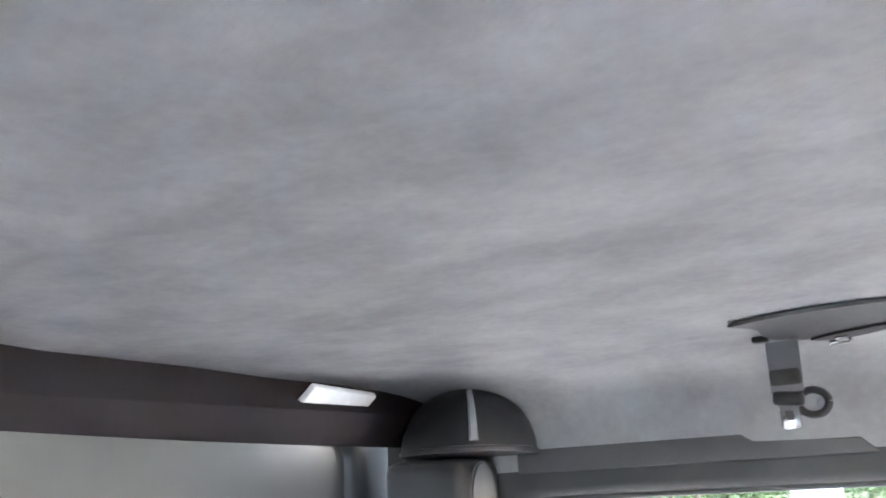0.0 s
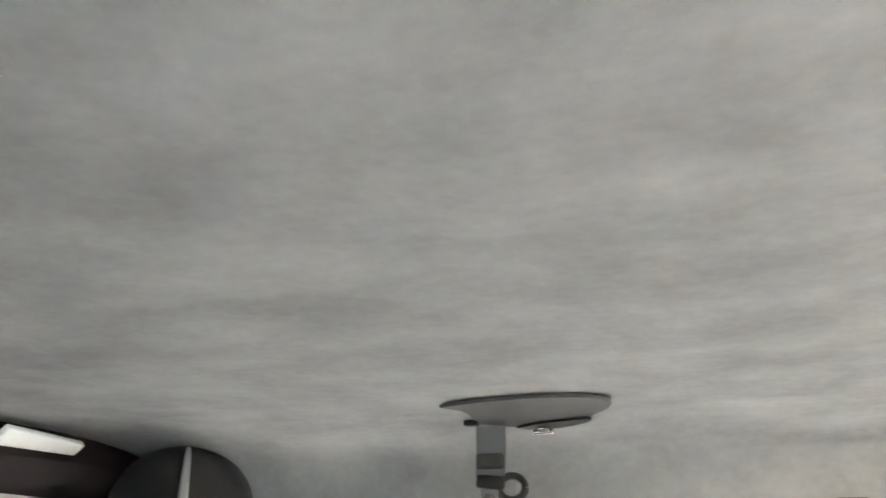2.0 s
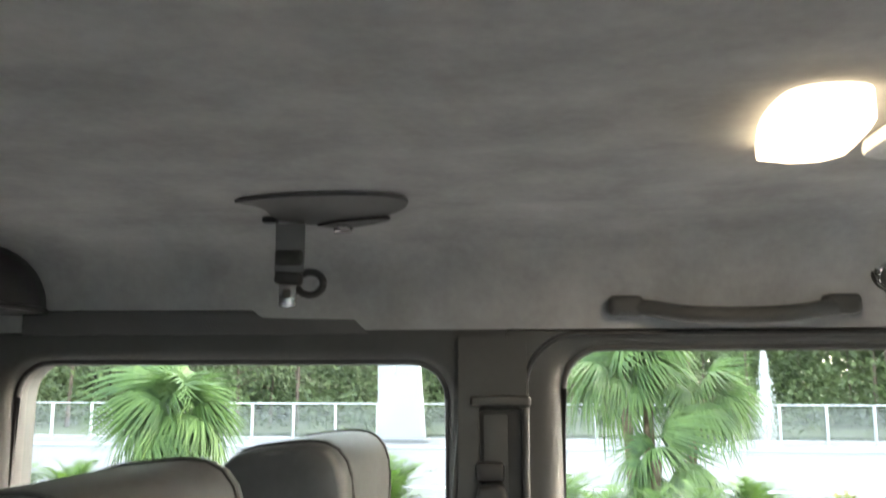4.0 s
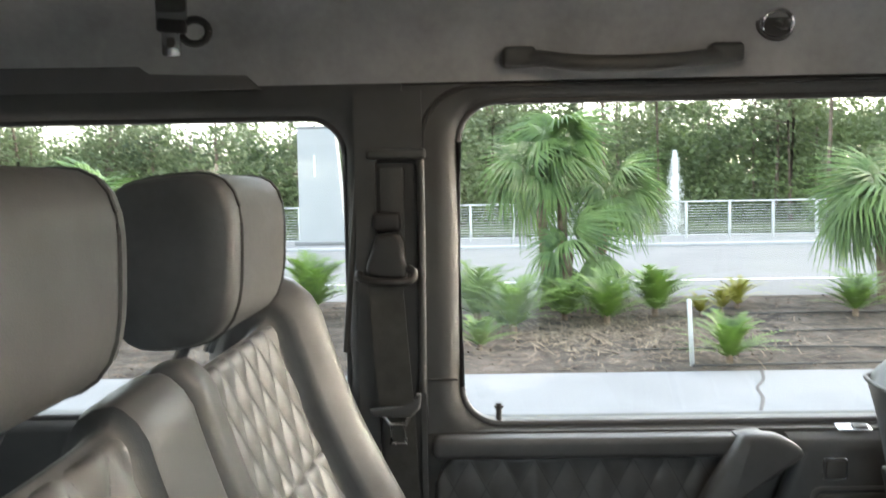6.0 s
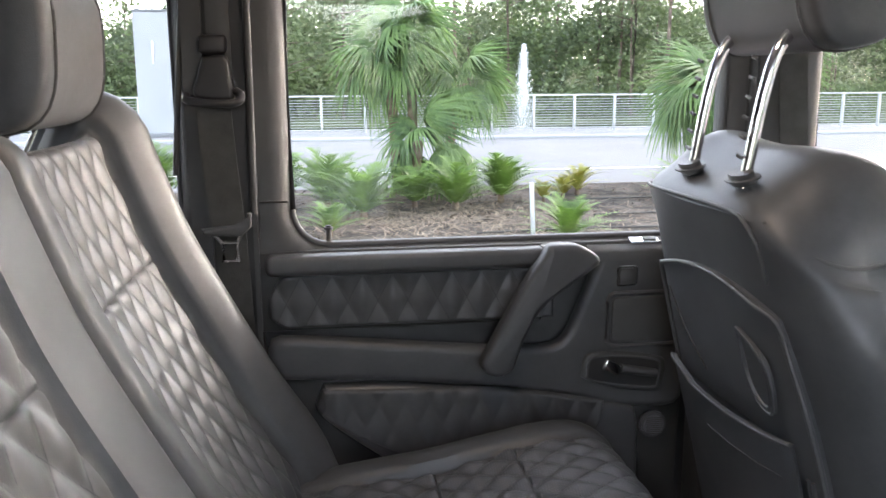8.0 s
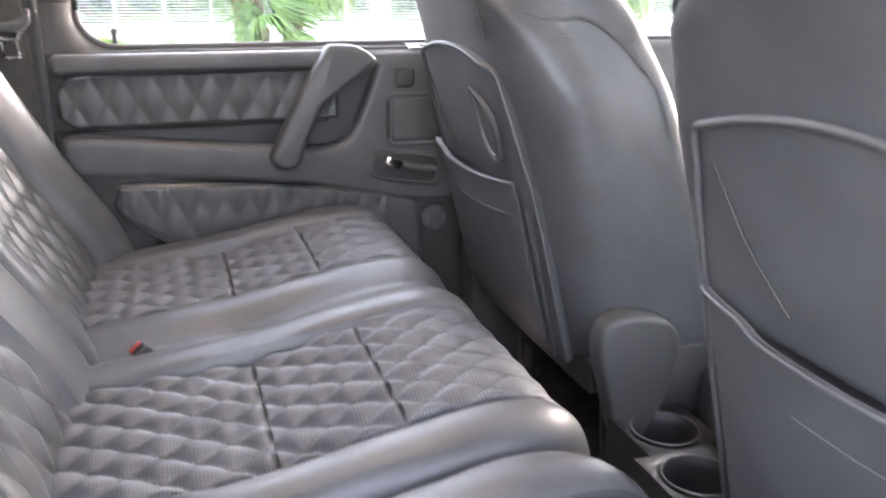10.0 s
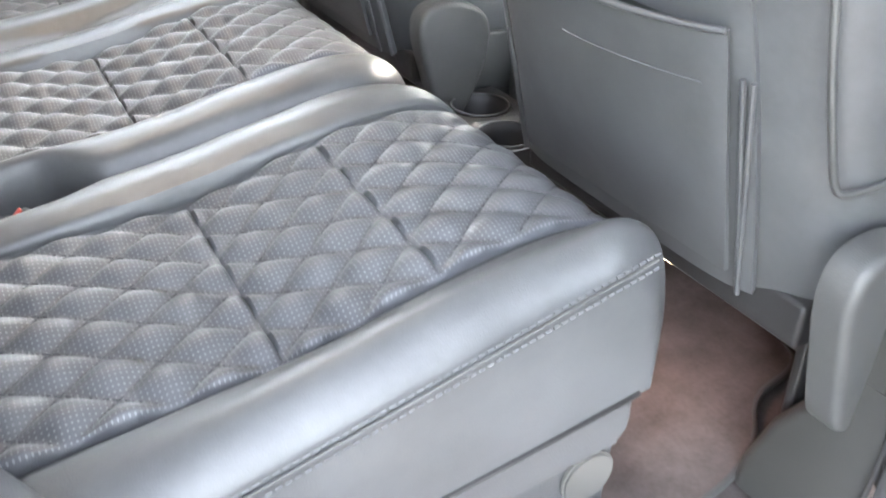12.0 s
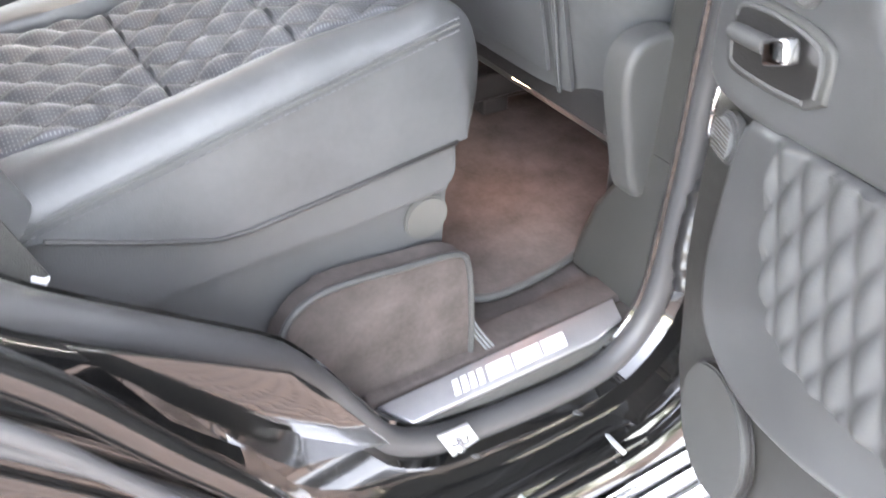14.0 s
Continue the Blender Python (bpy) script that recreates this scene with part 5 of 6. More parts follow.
        for k in range(6):
            part("notch", tube([(0.4100 + 0.0022 * k, s * 0.068 - 0.006, 1.47 + 0.022 * k), (0.4100 + 0.0022 * k, s * 0.068 + 0.006, 1.473 + 0.022 * k)], 0.0022, 6), vinyl, st)
    # lower frame: cushion, recliner cover, rails
    part("cushion", rbox(0.60, 1.08, -0.25, 0.25, 0.86, 1.02, 0.05, 4), leather, st)
    cover = smooth_line([(0.513, 0.895), (0.499, 0.948), (0.499, 0.984), (0.516, 1.003), (0.556, 1.006), (0.600, 0.990), (0.618, 0.955), (0.606, 0.895), (0.582, 0.845), (0.560, 0.818), (0.543, 0.812), (0.529, 0.838), (0.513, 0.895)], 60)
    part("recliner_cover", pad([(a + cover_at[0], b + cover_at[1]) for a, b in cover[:-1]], -0.250, -0.284, 0.009, 5), vinyl, st, "teardrop-shaped dark recliner cover")
    part("seat_frame", rbox(0.62, 1.02, -0.235, 0.235, 0.79, 0.862, 0.015), plastic, st)
    for s in (-1, 1):
        part("rail", rbox(0.64, 1.1, s * 0.20 - 0.02, s * 0.20 + 0.02, 0.70, 0.745, 0.006), dark_trim, st, "black seat rail")
        for x in (0.69, 1.05):
            part("rail_foot", rbox(x - 0.025, x + 0.025, s * 0.20 - 0.018, s * 0.20 + 0.018, 0.652, 0.70, 0.004), dark_trim, st)
    part("lower_valance", rbox(0.548, 0.60, -0.215, 0.215, 0.856, 0.905, 0.006), dark_trim, st, "dark lower edge panel")
    part("seat_bracket", plate([(0.580, 0.745), (0.572, 0.86), (0.612, 0.86), (0.625, 0.745)], -0.212, -0.200, 0.003), dark_trim, st)
    part("side_valance", rbox(0.60 + cover_at[0], 1.05, -0.262, -0.251, 0.845 + cover_at[1], 0.945 + cover_at[1], 0.004), vinyl, st)
    part("tag", rbox(0.520, 0.523, 0.105, 0.115, 0.925, 0.945, 0.001), white_print, st, "small white tag")
    st.location = (0, y, 0)
    return st


front_seat(-0.372, (0.0, 0.0), 1)
front_seat(0.372, (0.027, -0.008), -1)


fl = empty("footwell_lamp", "slim lit footwell lamp under the front seat", "lamp")
part("lens", tube([(0.560, -0.395, 0.852), (0.566, -0.445, 0.849)], 0.0034, 8, taper=0.6), lamp_on, fl, "glowing warm lens")
part("holder", rbox(0.564, 0.580, -0.450, -0.390, 0.848, 0.855, 0.002), dark_trim, fl)


# ---- rear end of the centre console ----
con = empty("centre_console", "dark plastic rear end of the centre console", "console")
side_ring = smooth_line([(0.70, 0.76), (0.69, 0.84), (0.695, 0.90), (0.71, 0.925), (0.75, 0.93), (0.90, 0.93), (0.90, 0.76)], 40)
part("body", plate([tuple(p) for p in side_ring], -0.10, 0.10, 0.016, 4), vinyl, con)
part("front_box", rbox(0.902, 1.3, -0.10, 0.12, 0.76, 0.98, 0.02), leather, con)
cups = empty("cup_holder", "dark grey twin cup holder behind the console", "cup holder")
TOPC = Matrix(((1, 0, 0, 0), (0, 0, 1, 0), (0, 1, 0, 0), (0, 0, 0, 1)))
for x, y in ((0.606, 0.052), (0.584, -0.056)):
    hole = rrect(x - 0.042, x + 0.042, y - 0.042, y + 0.042, 0.0419)
    part("cup", moved(ring_wall(hole, rect_like(hole, x - 0.056, x + 0.056, y - 0.054, y + 0.054), 0.852, 0.775, 0.005), TOPC), dark_trim, cups)
    part("cup_floor", disc((x, y, 0.779), 0.0415, (0, 0, 1), 0.006), dark_void, cups)
    part("rim", tube([(x + 0.0435 * math.cos(a), y + 0.0435 * math.sin(a), 0.852) for a in np.linspace(0, 6.2832, 41)], 0.0016, 6), plastic, cups, "dull grey rim")


# ---- rear doors ----
DW = rrect(-0.108, 0.616, 1.300, 1.788, 0.060)


def flat_quilt(x0, x1, z0f, z1f, y, s, dx=0.048, dz=0.090, hgt=0.0042, bulge=0.0):
    """A quilted panel in the door's plane between two curves z0f(x) and z1f(x)."""
    lu = x1 - x0

    def P(u, v):
        x = x0 + lu * u
        a, b = z0f(x), z1f(x)
        return (x, s * (y - bulge * math.sin(math.pi * u) * math.sin(math.pi * v)), a + (b - a) * v)

    def h(u, v):
        x = x0 + lu * u
        a, b = z0f(x), z1f(x)
        e = rim(u, v, lu, max(0.01, b - a), 0.007)
        return s * (0.005 * e + puff(x / dx, (a + (b - a) * v - 1.17) / dz, hgt, e)) * 1.0
    return sheet(P, max(30, int(lu / 0.0032)), 44, h, 0.004 * s)


def car_door(name, s, label):
    """A rear door, closed, on the side s of the car."""
    d = empty(name, label, "car door", kind="structure")

    def Y(v):
        return s * v

    def slab(outline, a, b, r=0.004, seg=2):
        return plate(outline, Y(a), Y(b), r, seg)
    outline = [(0.645, 1.295), (-0.187, 1.295), (-0.187, 1.05), (-0.13, 0.955), (0.06, 0.81), (0.16, 0.64), (0.24, 0.612), (0.47, 0.612), (0.515, 0.70), (0.540, 0.78), (0.552, 0.86), (0.555, 1.2), (0.645, 1.25)]
    part("window_frame", ring_wall(DW, rect_like(DW, -0.186, 0.656, 1.262, 1.810), Y(YI), Y(0.79), 0.016), vinyl, d)
    part("outer_skin", slab(outline, 0.775, 0.800, 0.006), paint, d, "gloss black outer skin")
    ext = 0.06 if s > 0 else 0.0
    part("slot_back", slab([(-0.156, 1.09), (0.388, 1.09), (0.388, 1.245), (-0.156, 1.245)], 0.742, 0.750, 0), vinyl, d)
    part("inner_panel", slab([(0.645, 1.295), (-0.187, 1.295), (-0.187, 1.168), (0.295, 1.166), (0.318, 1.240), (0.388, 1.240), (0.388, 1.098), (0.553, 1.098), (0.553, 1.2), (0.645, 1.25)], 0.720, 0.774, 0.003), door_board, d, "dark grey moulded inner panel")
    part("inner_panel", slab([(0.553, 1.097), (-0.156, 1.097), (-0.156, 1.165), (-0.187, 1.165), (-0.187, 1.05), (-0.13, 0.955), (0.06, 0.81), (0.16, 0.665), (0.24, 0.635), (0.36, 0.628), (0.465 + ext, 0.650), (0.498 + ext, 0.70), (0.525 + 0.6 * ext, 0.80), (0.540, 0.86)], 0.720, 0.774, 0.003), door_board, d, "dark grey moulded inner panel")
    part("window_seal", tube([(x, Y(0.744), z) for x, z in grown(DW, -0.001) + [grown(DW, -0.001)[0]]], 0.006, 8), rubber, d, "black rubber window seal")
    gap = [q for q in rrect(-0.160, 0.642, 1.00, 1.806, 0.078, 10) if q[1] > 1.3]
    gap = [(0.642, 1.32)] + gap + [(-0.160, 1.32)]
    part("frame_joint", tube([(x, Y(0.7205), z) for x, z in gap], 0.0042, 8), dark_trim, d, "dark joint round the door frame")
    part("trim_joint", tube([(-0.155, Y(0.7208), 1.376), (-0.112, Y(0.7208), 1.376)], 0.0018, 6), dark_trim, d)
    p = part("pane", slab(grown(DW, 0.006), 0.770, 0.774, 0), glass, d, "clear door window", False)
    p.visible_shadow = False
    part("hinge_cover", rbox(0.54, 0.66, *sorted((Y(0.745), Y(0.774))), 0.64, 1.09, 0.002), vinyl, d) if s > 0 else None
    part("sill_pad", pad(rrect(-0.150, 0.31, 1.262, 1.294, 0.012), Y(0.7195), Y(0.690), 0.010), leather, d, "leather-covered window ledge")
    part("ledge", rbox(-0.13, 0.60, *sorted((Y(0.7205), Y(0.765))), 1.289, 1.297, 0.002), vinyl, d)
    part("upper_quilt", flat_quilt(-0.147, 0.315, lambda x: 1.174 + 0.022 * max(0, (-0.115 - x) / 0.032) ** 2, lambda x: 1.262 - 0.04 * max(0, (-0.115 - x) / 0.032) ** 2, 0.714, s), leather, d, "leather with diamond quilting")
    up = diamond_lines(-0.138 / 0.048, 0.306 / 0.048, 0.010 / 0.090, 0.086 / 0.090, 20)
    # Groove shade of the door quilt, laid on as dark ribbons.
    part("quilt_stitching", furrows([((0, 1, 0), r) for r in up], lambda a, b: (a * 0.048, Y(0.714 - 0.0055), 1.17 + b * 0.090), 0.0014), thread, d, "dark diamond lines of stitches and furrow shade")["kind"] = "stuff"
    # one moulding: the armrest, rising into the switch panel in front
    arm = smooth_line([(-0.152, 1.125), (-0.145, 1.158), (-0.10, 1.161), (0.06, 1.145), (0.20, 1.131), (0.295, 1.127), (0.330, 1.140), (0.352, 1.185), (0.376, 1.245), (0.388, 1.276), (0.420, 1.282),
                       (0.53, 1.282), (0.548, 1.265), (0.548, 1.16), (0.548, 1.05), (0.535, 1.012), (0.49, 1.006), (0.415, 1.016), (0.32, 1.038), (0.235, 1.056), (0.12, 1.070), (0.006, 1.082), (-0.12, 1.090), (-0.148, 1.10)], 110)
    part("armrest", pad([tuple(q) for q in arm[:-1]], Y(0.7195), Y(0.699), 0.015, 6), leather, d, "padded leather armrest rising into the switch panel")
    # pull handle: a block at the ledge narrowing to a straight strap that ends on the armrest
    grip = smooth_line([(0.284, 1.294), (0.292, 1.305), (0.318, 1.3055), (0.340, 1.303), (0.368, 1.288), (0.374, 1.273), (0.350, 1.254), (0.313, 1.229), (0.276, 1.196), (0.249, 1.143), (0.236, 1.106), (0.218, 1.094), (0.196, 1.097), (0.184, 1.115), (0.195, 1.142), (0.234, 1.215), (0.262, 1.262), (0.280, 1.285)], 90)
    ph = part("pull_handle", pad([tuple(q) for q in grip[:-1]], Y(0.678), Y(0.652), 0.012, 5, 0.003), leather, d, "slanted leather pull handle")
    part("handle_root", slab([(0.290, 1.250), (0.290, 1.296), (0.325, 1.300), (0.358, 1.284), (0.340, 1.248)], 0.6775, 0.7195, 0.004), leather, ph)
    part("handle_foot", slab(rrect(0.196, 0.224, 1.108, 1.130, 0.01), 0.6775, 0.6985, 0.001), leather, ph)
    # switches, speaker and release lever on the front block
    sp = part("speaker_panel", pad(rrect(0.410, 0.522, 1.128, 1.206, 0.010), Y(0.6985), Y(0.695), 0.003, 3), vinyl, d, "square speaker cover")
    part("speaker_border", tube([(x, Y(0.6975), z) for x, z in rrect(0.403, 0.528, 1.122, 1.213, 0.014) + [(0.528, 1.20)]], 0.0035, 6), plastic, sp)
    sw = part("switch", slab(rrect(0.421, 0.449, 1.229, 1.255, 0.004), 0.693, 0.6985, 0.002), vinyl, d, "window switch")
    part("switch_frame", tube([(x, Y(0.6975), z) for x, z in rrect(0.418, 0.452, 1.226, 1.258, 0.004) + [(0.452, 1.254)]], 0.0013, 6), chrome, sw)
    part("front_ledge", loft([[(x, Y(0.6985), 1.281), (x, Y(0.702), 1.2865), (x, Y(0.757), 1.3025), (x, Y(0.757), 1.288), (x, Y(0.6985), 1.268)] for x in (0.370, 0.372, 0.562, 0.566)]), plastic, d, "sloping grey ledge over the switch panel")
    ch = part("ledge_switch", moved(rbox(-0.025, 0.025, -0.010, 0.010, -0.002, 0.0035, 0.002), Matrix.Translation((0.472, Y(0.724), 1.2945)) @ pose(0, 0, 0, 16 * s, 0, 0)), chrome, d, "chrome ledge switch")
    part("rocker", moved(rbox(-0.002, 0.020, -0.006, 0.006, 0.0037, 0.006, 0.001), Matrix.Translation((0.472, Y(0.724), 1.2945)) @ pose(0, 0, 0, 16 * s, 0, 0)), vinyl, ch)
    bez = smooth_line([(0.360, 1.072), (0.364, 1.104), (0.382, 1.113), (0.44, 1.111), (0.498, 1.100), (0.509, 1.085), (0.504, 1.050), (0.492, 1.040), (0.43, 1.048), (0.374, 1.060)], 60)
    hd = part("handle_bezel", pad([tuple(q) for q in bez[:-1]], Y(0.6985), Y(0.6945), 0.0035, 3), vinyl, d, "dark release handle bezel")
    inn = [(0.43 + (x - 0.43) * 0.86, 1.078 + (z - 1.078) * 0.80) for x, z in bez]
    part("bezel_trim", tube([(x, Y(0.6942), z) for x, z in inn], 0.0022, 6), plastic, hd)
    part("bezel_cup", slab(inn[:-1], 0.6935, 0.6943, 0), dark_trim, hd, "dark cup behind the lever")
    part("release_lever", tube([(0.490, Y(0.692), 1.073), (0.455, Y(0.689), 1.080), (0.425, Y(0.686), 1.087)], 0.009, 10, 10, flat=0.8), plastic, hd)
    part("lever_tip", moved(rbox(-0.020, 0.012, -0.007, 0.007, -0.010, 0.010, 0.004), Matrix.Translation((0.412, Y(0.684), 1.089)) @ pose(0, 0, 0, 0, 25, 0)), chrome, hd, "bright chrome lever tip")
    # lower map pocket: moulded surround, quilt and speaker
    out = smooth_line([(-0.066, 1.079), (0.05, 1.075), (0.20, 1.060), (0.35, 1.036), (0.440, 1.020), (0.462, 1.000), (0.468, 0.941), (0.466, 0.862), (0.440, 0.806), (0.365, 0.788), (0.273, 0.812), (0.17, 0.862), (0.06, 0.925), (-0.030, 0.990), (-0.074, 1.030), (-0.082, 1.060)], 100)[:-1]
    ZL = [(-0.070, 1.030), (-0.03, 1.000), (0.03, 0.968), (0.12, 0.930), (0.20, 0.905), (0.27, 0.888), (0.318, 0.884), (0.348, 0.896), (0.372, 0.930), (0.388, 0.970), (0.402, 1.018)]
    zl = smooth_line(ZL, 80)

    def z_low(x):
        return float(np.interp(x, zl[:, 0], zl[:, 1]))

    def z_top(x):
        return float(np.interp(x, (-0.07, 0.2, 0.30, 0.41), (1.074, 1.062, 1.048, 1.026)))
    part("pocket_surround", pad([tuple(q) for q in out], Y(0.7195), Y(0.697), 0.014, 6), smooth_leather, d, "bulging leather pocket surround")
    part("lower_quilt", flat_quilt(-0.069, 0.402, z_low, z_top, 0.700, s, 0.042 if s > 0 else 0.036, 0.084 if s > 0 else 0.072, 0.0042 if s > 0 else 0.006), leather, d, "leather with diamond quilting")
    tw = part("tweeter", disc((0.497, Y(0.714), 0.972), 0.024, (0, -s, 0), 0.012, 28), plastic, d, "round tweeter")
    part("grille", disc((0.497, Y(0.7065), 0.972), 0.019, (0, -s, 0), 0.004, 24, 0.0015), grey_plastic, tw, "fine silver mesh")
    for k in range(9):
        part("grille_slit", rbox(0.483, 0.511, *sorted((Y(0.7038), Y(0.7046))), 0.9575 + 0.0036 * k - 0.0007, 0.9575 + 0.0036 * k + 0.0007, 0), dark_void, tw)
    lsp = part("speaker", moved(disc((0, 0, 0), 0.070, (0, -s, 0), 0.010, 48, 0.004), pose(0.392, Y(0.717), 0.711)), dark_trim, d, "round door speaker")
    part("grille", disc((0.392, Y(0.7110), 0.711), 0.066, (0, -s, 0), 0.006, 40, 0.002), vinyl, lsp, "fine grey mesh grille")
    part("lock_pin", join(tube([(-0.05, Y(0.752), 1.296), (-0.05, Y(0.752), 1.322)], 0.0045, 10), disc((-0.05, Y(0.752), 1.327), 0.0075, (0, 0, 1), 0.010, 14, 0.003)), vinyl, d, "black lock pin")
    return d


car_door("door_1", 1, "closed black rear door with quilted leather trim and pull handle")
near = car_door("door_2", -1, "open black rear door with quilted pocket and speaker")
HINGE = (0.555, -0.757, 0.0)
near.matrix_basis = Matrix.Translation(HINGE) @ pose(0, 0, 0, 0, 0, 66) @ Matrix.Translation((-HINGE[0], -HINGE[1], 0))


# ---- belts, handles, lamps ----
belt = empty("seat_belt", "black seat belt hanging from the door pillar", "seat belt")
part("track_back", plate(rrect(-0.232, -0.162, 0.98, 1.702, 0.008), 0.7190, 0.7208, 0), dark_trim, belt, "recessed adjuster channel")
track = rrect(-0.226, -0.166, 1.02, 1.696, 0.008)
part("channel_frame", ring_wall(track, rect_like(track, -0.256, -0.158, 0.98, 1.80), 0.7095, 0.7185, 0.003), vinyl, belt, "moulded pillar cover")
part("channel_head", rbox(-0.238, -0.152, 0.699, 0.709, 1.702, 1.717, 0.005), vinyl, belt)
part("channel_rib", tube([(-0.160, 0.707, 1.700), (-0.161, 0.707, 1.52), (-0.163, 0.707, 1.36)], 0.0055, 8, 14), vinyl, belt)
part("adjuster_rail", plate(rrect(-0.220, -0.186, 1.56, 1.690, 0.004), 0.7125, 0.7185, 0.002), vinyl, belt)
part("adjuster", rbox(-0.231, -0.190, 0.696, 0.7120, 1.598, 1.626, 0.007), dark_trim, belt)
part("guide_cover", pad(smooth_line([(-0.226, 1.594), (-0.192, 1.595), (-0.185, 1.56), (-0.182, 1.533), (-0.20, 1.528), (-0.232, 1.533), (-0.241, 1.545), (-0.233, 1.57), (-0.226, 1.594)], 36)[:-1], 0.712, 0.688, 0.008, 4), dark_trim, belt)
part("guide_ring", tube([(-0.250, 0.692, 1.540), (-0.248, 0.684, 1.532), (-0.22, 0.677, 1.528), (-0.188, 0.678, 1.527), (-0.174, 0.682, 1.531), (-0.172, 0.688, 1.540), (-0.180, 0.694, 1.545)], 0.0062, 10, 24), dark_trim, belt, "dark guide ring")


def strap(pts, width, th=0.0016, side_dir=(1, 0, 0)):
    L = smooth_line(pts, 24)
    w = np.array(side_dir) * width / 2
    R = []
    for i, p in enumerate(L):
        t = L[min(i + 1, 23)] - L[max(i - 1, 0)]
        n = np.cross(t, w)
        n = n / np.linalg.norm(n) * th
        R.append([tuple(p - w - n), tuple(p + w - n), tuple(p + w + n), tuple(p - w + n)])
    return loft(R)


part("strap", strap([(-0.213, 0.686, 1.528), (-0.207, 0.683, 1.44), (-0.1995, 0.680, 1.348)], 0.050), webbing, belt, "black webbing strap")
part("strap", strap([(-0.198, 0.690, 1.348), (-0.190, 0.694, 1.15), (-0.180, 0.702, 0.98)], 0.046), webbing, belt, "black webbing strap")
part("tongue_cover", plate([(-0.238, 1.344), (-0.234, 1.334), (-0.18, 1.332), (-0.166, 1.345), (-0.164, 1.366), (-0.171, 1.366), (-0.175, 1.352), (-0.20, 1.347)], 0.672, 0.686, 0.003), plastic, belt)
part("tongue", join(tube([(x, 0.679, z) for x, z in [(-0.208, 1.322), (-0.2085, 1.294), (-0.187, 1.294), (-0.188, 1.322), (-0.208, 1.322)]], 0.0040, 8), tube([(-0.221, 0.679, 1.336), (-0.208, 0.679, 1.320)], 0.0032, 6), tube([(-0.180, 0.679, 1.336), (-0.188, 0.679, 1.320)], 0.0032, 6)), steel, belt, "steel tongue")

# middle belt from the roof
rb = empty("roof_seat_belt", "seat belt outlet in the headliner with parked tongue", "seat belt")
outl = smooth_line([(-0.508, 0.466), (-0.482, 0.488), (-0.480, 0.545), (-0.456, 0.576), (-0.41, 0.580), (-0.36, 0.562), (-0.320, 0.528), (-0.296, 0.488), (-0.306, 0.458), (-0.36, 0.444), (-0.43, 0.446), (-0.485, 0.457), (-0.508, 0.466)], 64)
TO_ROOF = Matrix(((1, 0, 0, 0), (0, 0, 1, 0), (0, -1, -0.06, 1.984), (0, 0, 0, 1)))
part("outlet_plate", moved(plate([tuple(p) for p in outl[:-1]], 0, 0.005, 0.002), TO_ROOF), plastic, rb, "grey outlet plate")
lip = smooth_line([(-0.432, 0.574), (-0.405, 0.558), (-0.365, 0.546), (-0.328, 0.540), (-0.342, 0.562), (-0.378, 0.582), (-0.412, 0.588), (-0.432, 0.574)], 36)
part("slot", moved(plate([tuple(p) for p in lip[:-1]], 0.0053, 0.0085, 0.001), TO_ROOF), dark_trim, rb, "dark leaf-shaped belt slot")
part("roller", join(rbox(-0.402, -0.388, 0.558, 0.586, 1.9360, 1.9395, 0.001), tube([(-0.412, 0.588, 1.937), (-0.386, 0.588, 1.938)], 0.0038, 8)), chrome, rb, "bright roller bar")
part("stop", rbox(-0.498, -0.478, 0.540, 0.556, 1.9415, 1.9500, 0.003), dark_trim, rb, "small dark stop beside the strap")
part("strap", strap([(-0.466, 0.566, 1.944), (-0.468, 0.574, 1.91), (-0.470, 0.578, 1.880)], 0.040), grey_plastic, rb, "grey webbing strap")
part("strap_loop", rbox(-0.489, -0.450, 0.570, 0.582, 1.889, 1.910, 0.005), webbing, rb, "dark fold of webbing")
part("fold", moved(rbox(-0.019, 0.019, -0.008, 0.008, -0.009, 0.009, 0.005), pose(-0.470, 0.578, 1.872, 0, 6, 0)), dark_trim, rb, "dark tongue shoulder")
part("tongue", plate(rrect(-0.483, -0.459, 1.834, 1.866, 0.004), 0.575, 0.579, 0.001), steel, rb, "bright steel tongue")
part("tongue_slot", plate(rrect(-0.476, -0.466, 1.845, 1.857, 0.002), 0.5735, 0.5745, 0), dark_void, rb)
ring = [(-0.442 + 0.018 * math.cos(a), 0.582, 1.865 + 0.0155 * math.sin(a)) for a in np.linspace(0, 6.2832, 25)]
part("parking_ring", tube(ring, 0.0052, 8), dark_trim, rb, "black parking clip")
part("ring_core", disc((-0.432, 0.586, 1.864), 0.007, (0, -1, 0), 0.008, 16), chrome, rb)

# grab handle over the far door
gh = empty("grab_handle", "dark plastic grab handle above the far door", "grab handle")
part("grip", tube([(-0.030, 0.700, 1.842), (0.01, 0.685, 1.838), (0.06, 0.664, 1.828), (0.13, 0.658, 1.825), (0.20, 0.664, 1.828), (0.25, 0.685, 1.836), (0.285, 0.700, 1.842)], 0.0105, 12, 40, flat=1.1), vinyl, gh)
for x in (-0.018, 0.272):
    part("end_cap", rbox(x - 0.024, x + 0.024, 0.680, 0.712, 1.828, 1.856, 0.008), vinyl, gh)
hook = empty("coat_hook", "small round dark coat hook on the roof rail", "coat hook")
part("rosette", disc((0.342, 0.700, 1.880), 0.026, (0, -1, 0.5), 0.010, 28), plastic, hook)
part("ring", tube([(0.342 + 0.021 * math.cos(a), 0.690 - 0.008 * math.sin(a), 1.879 + 0.019 * math.sin(a)) for a in np.linspace(0, 6.2832, 25)], 0.003, 6), chrome, hook, "bright ring")
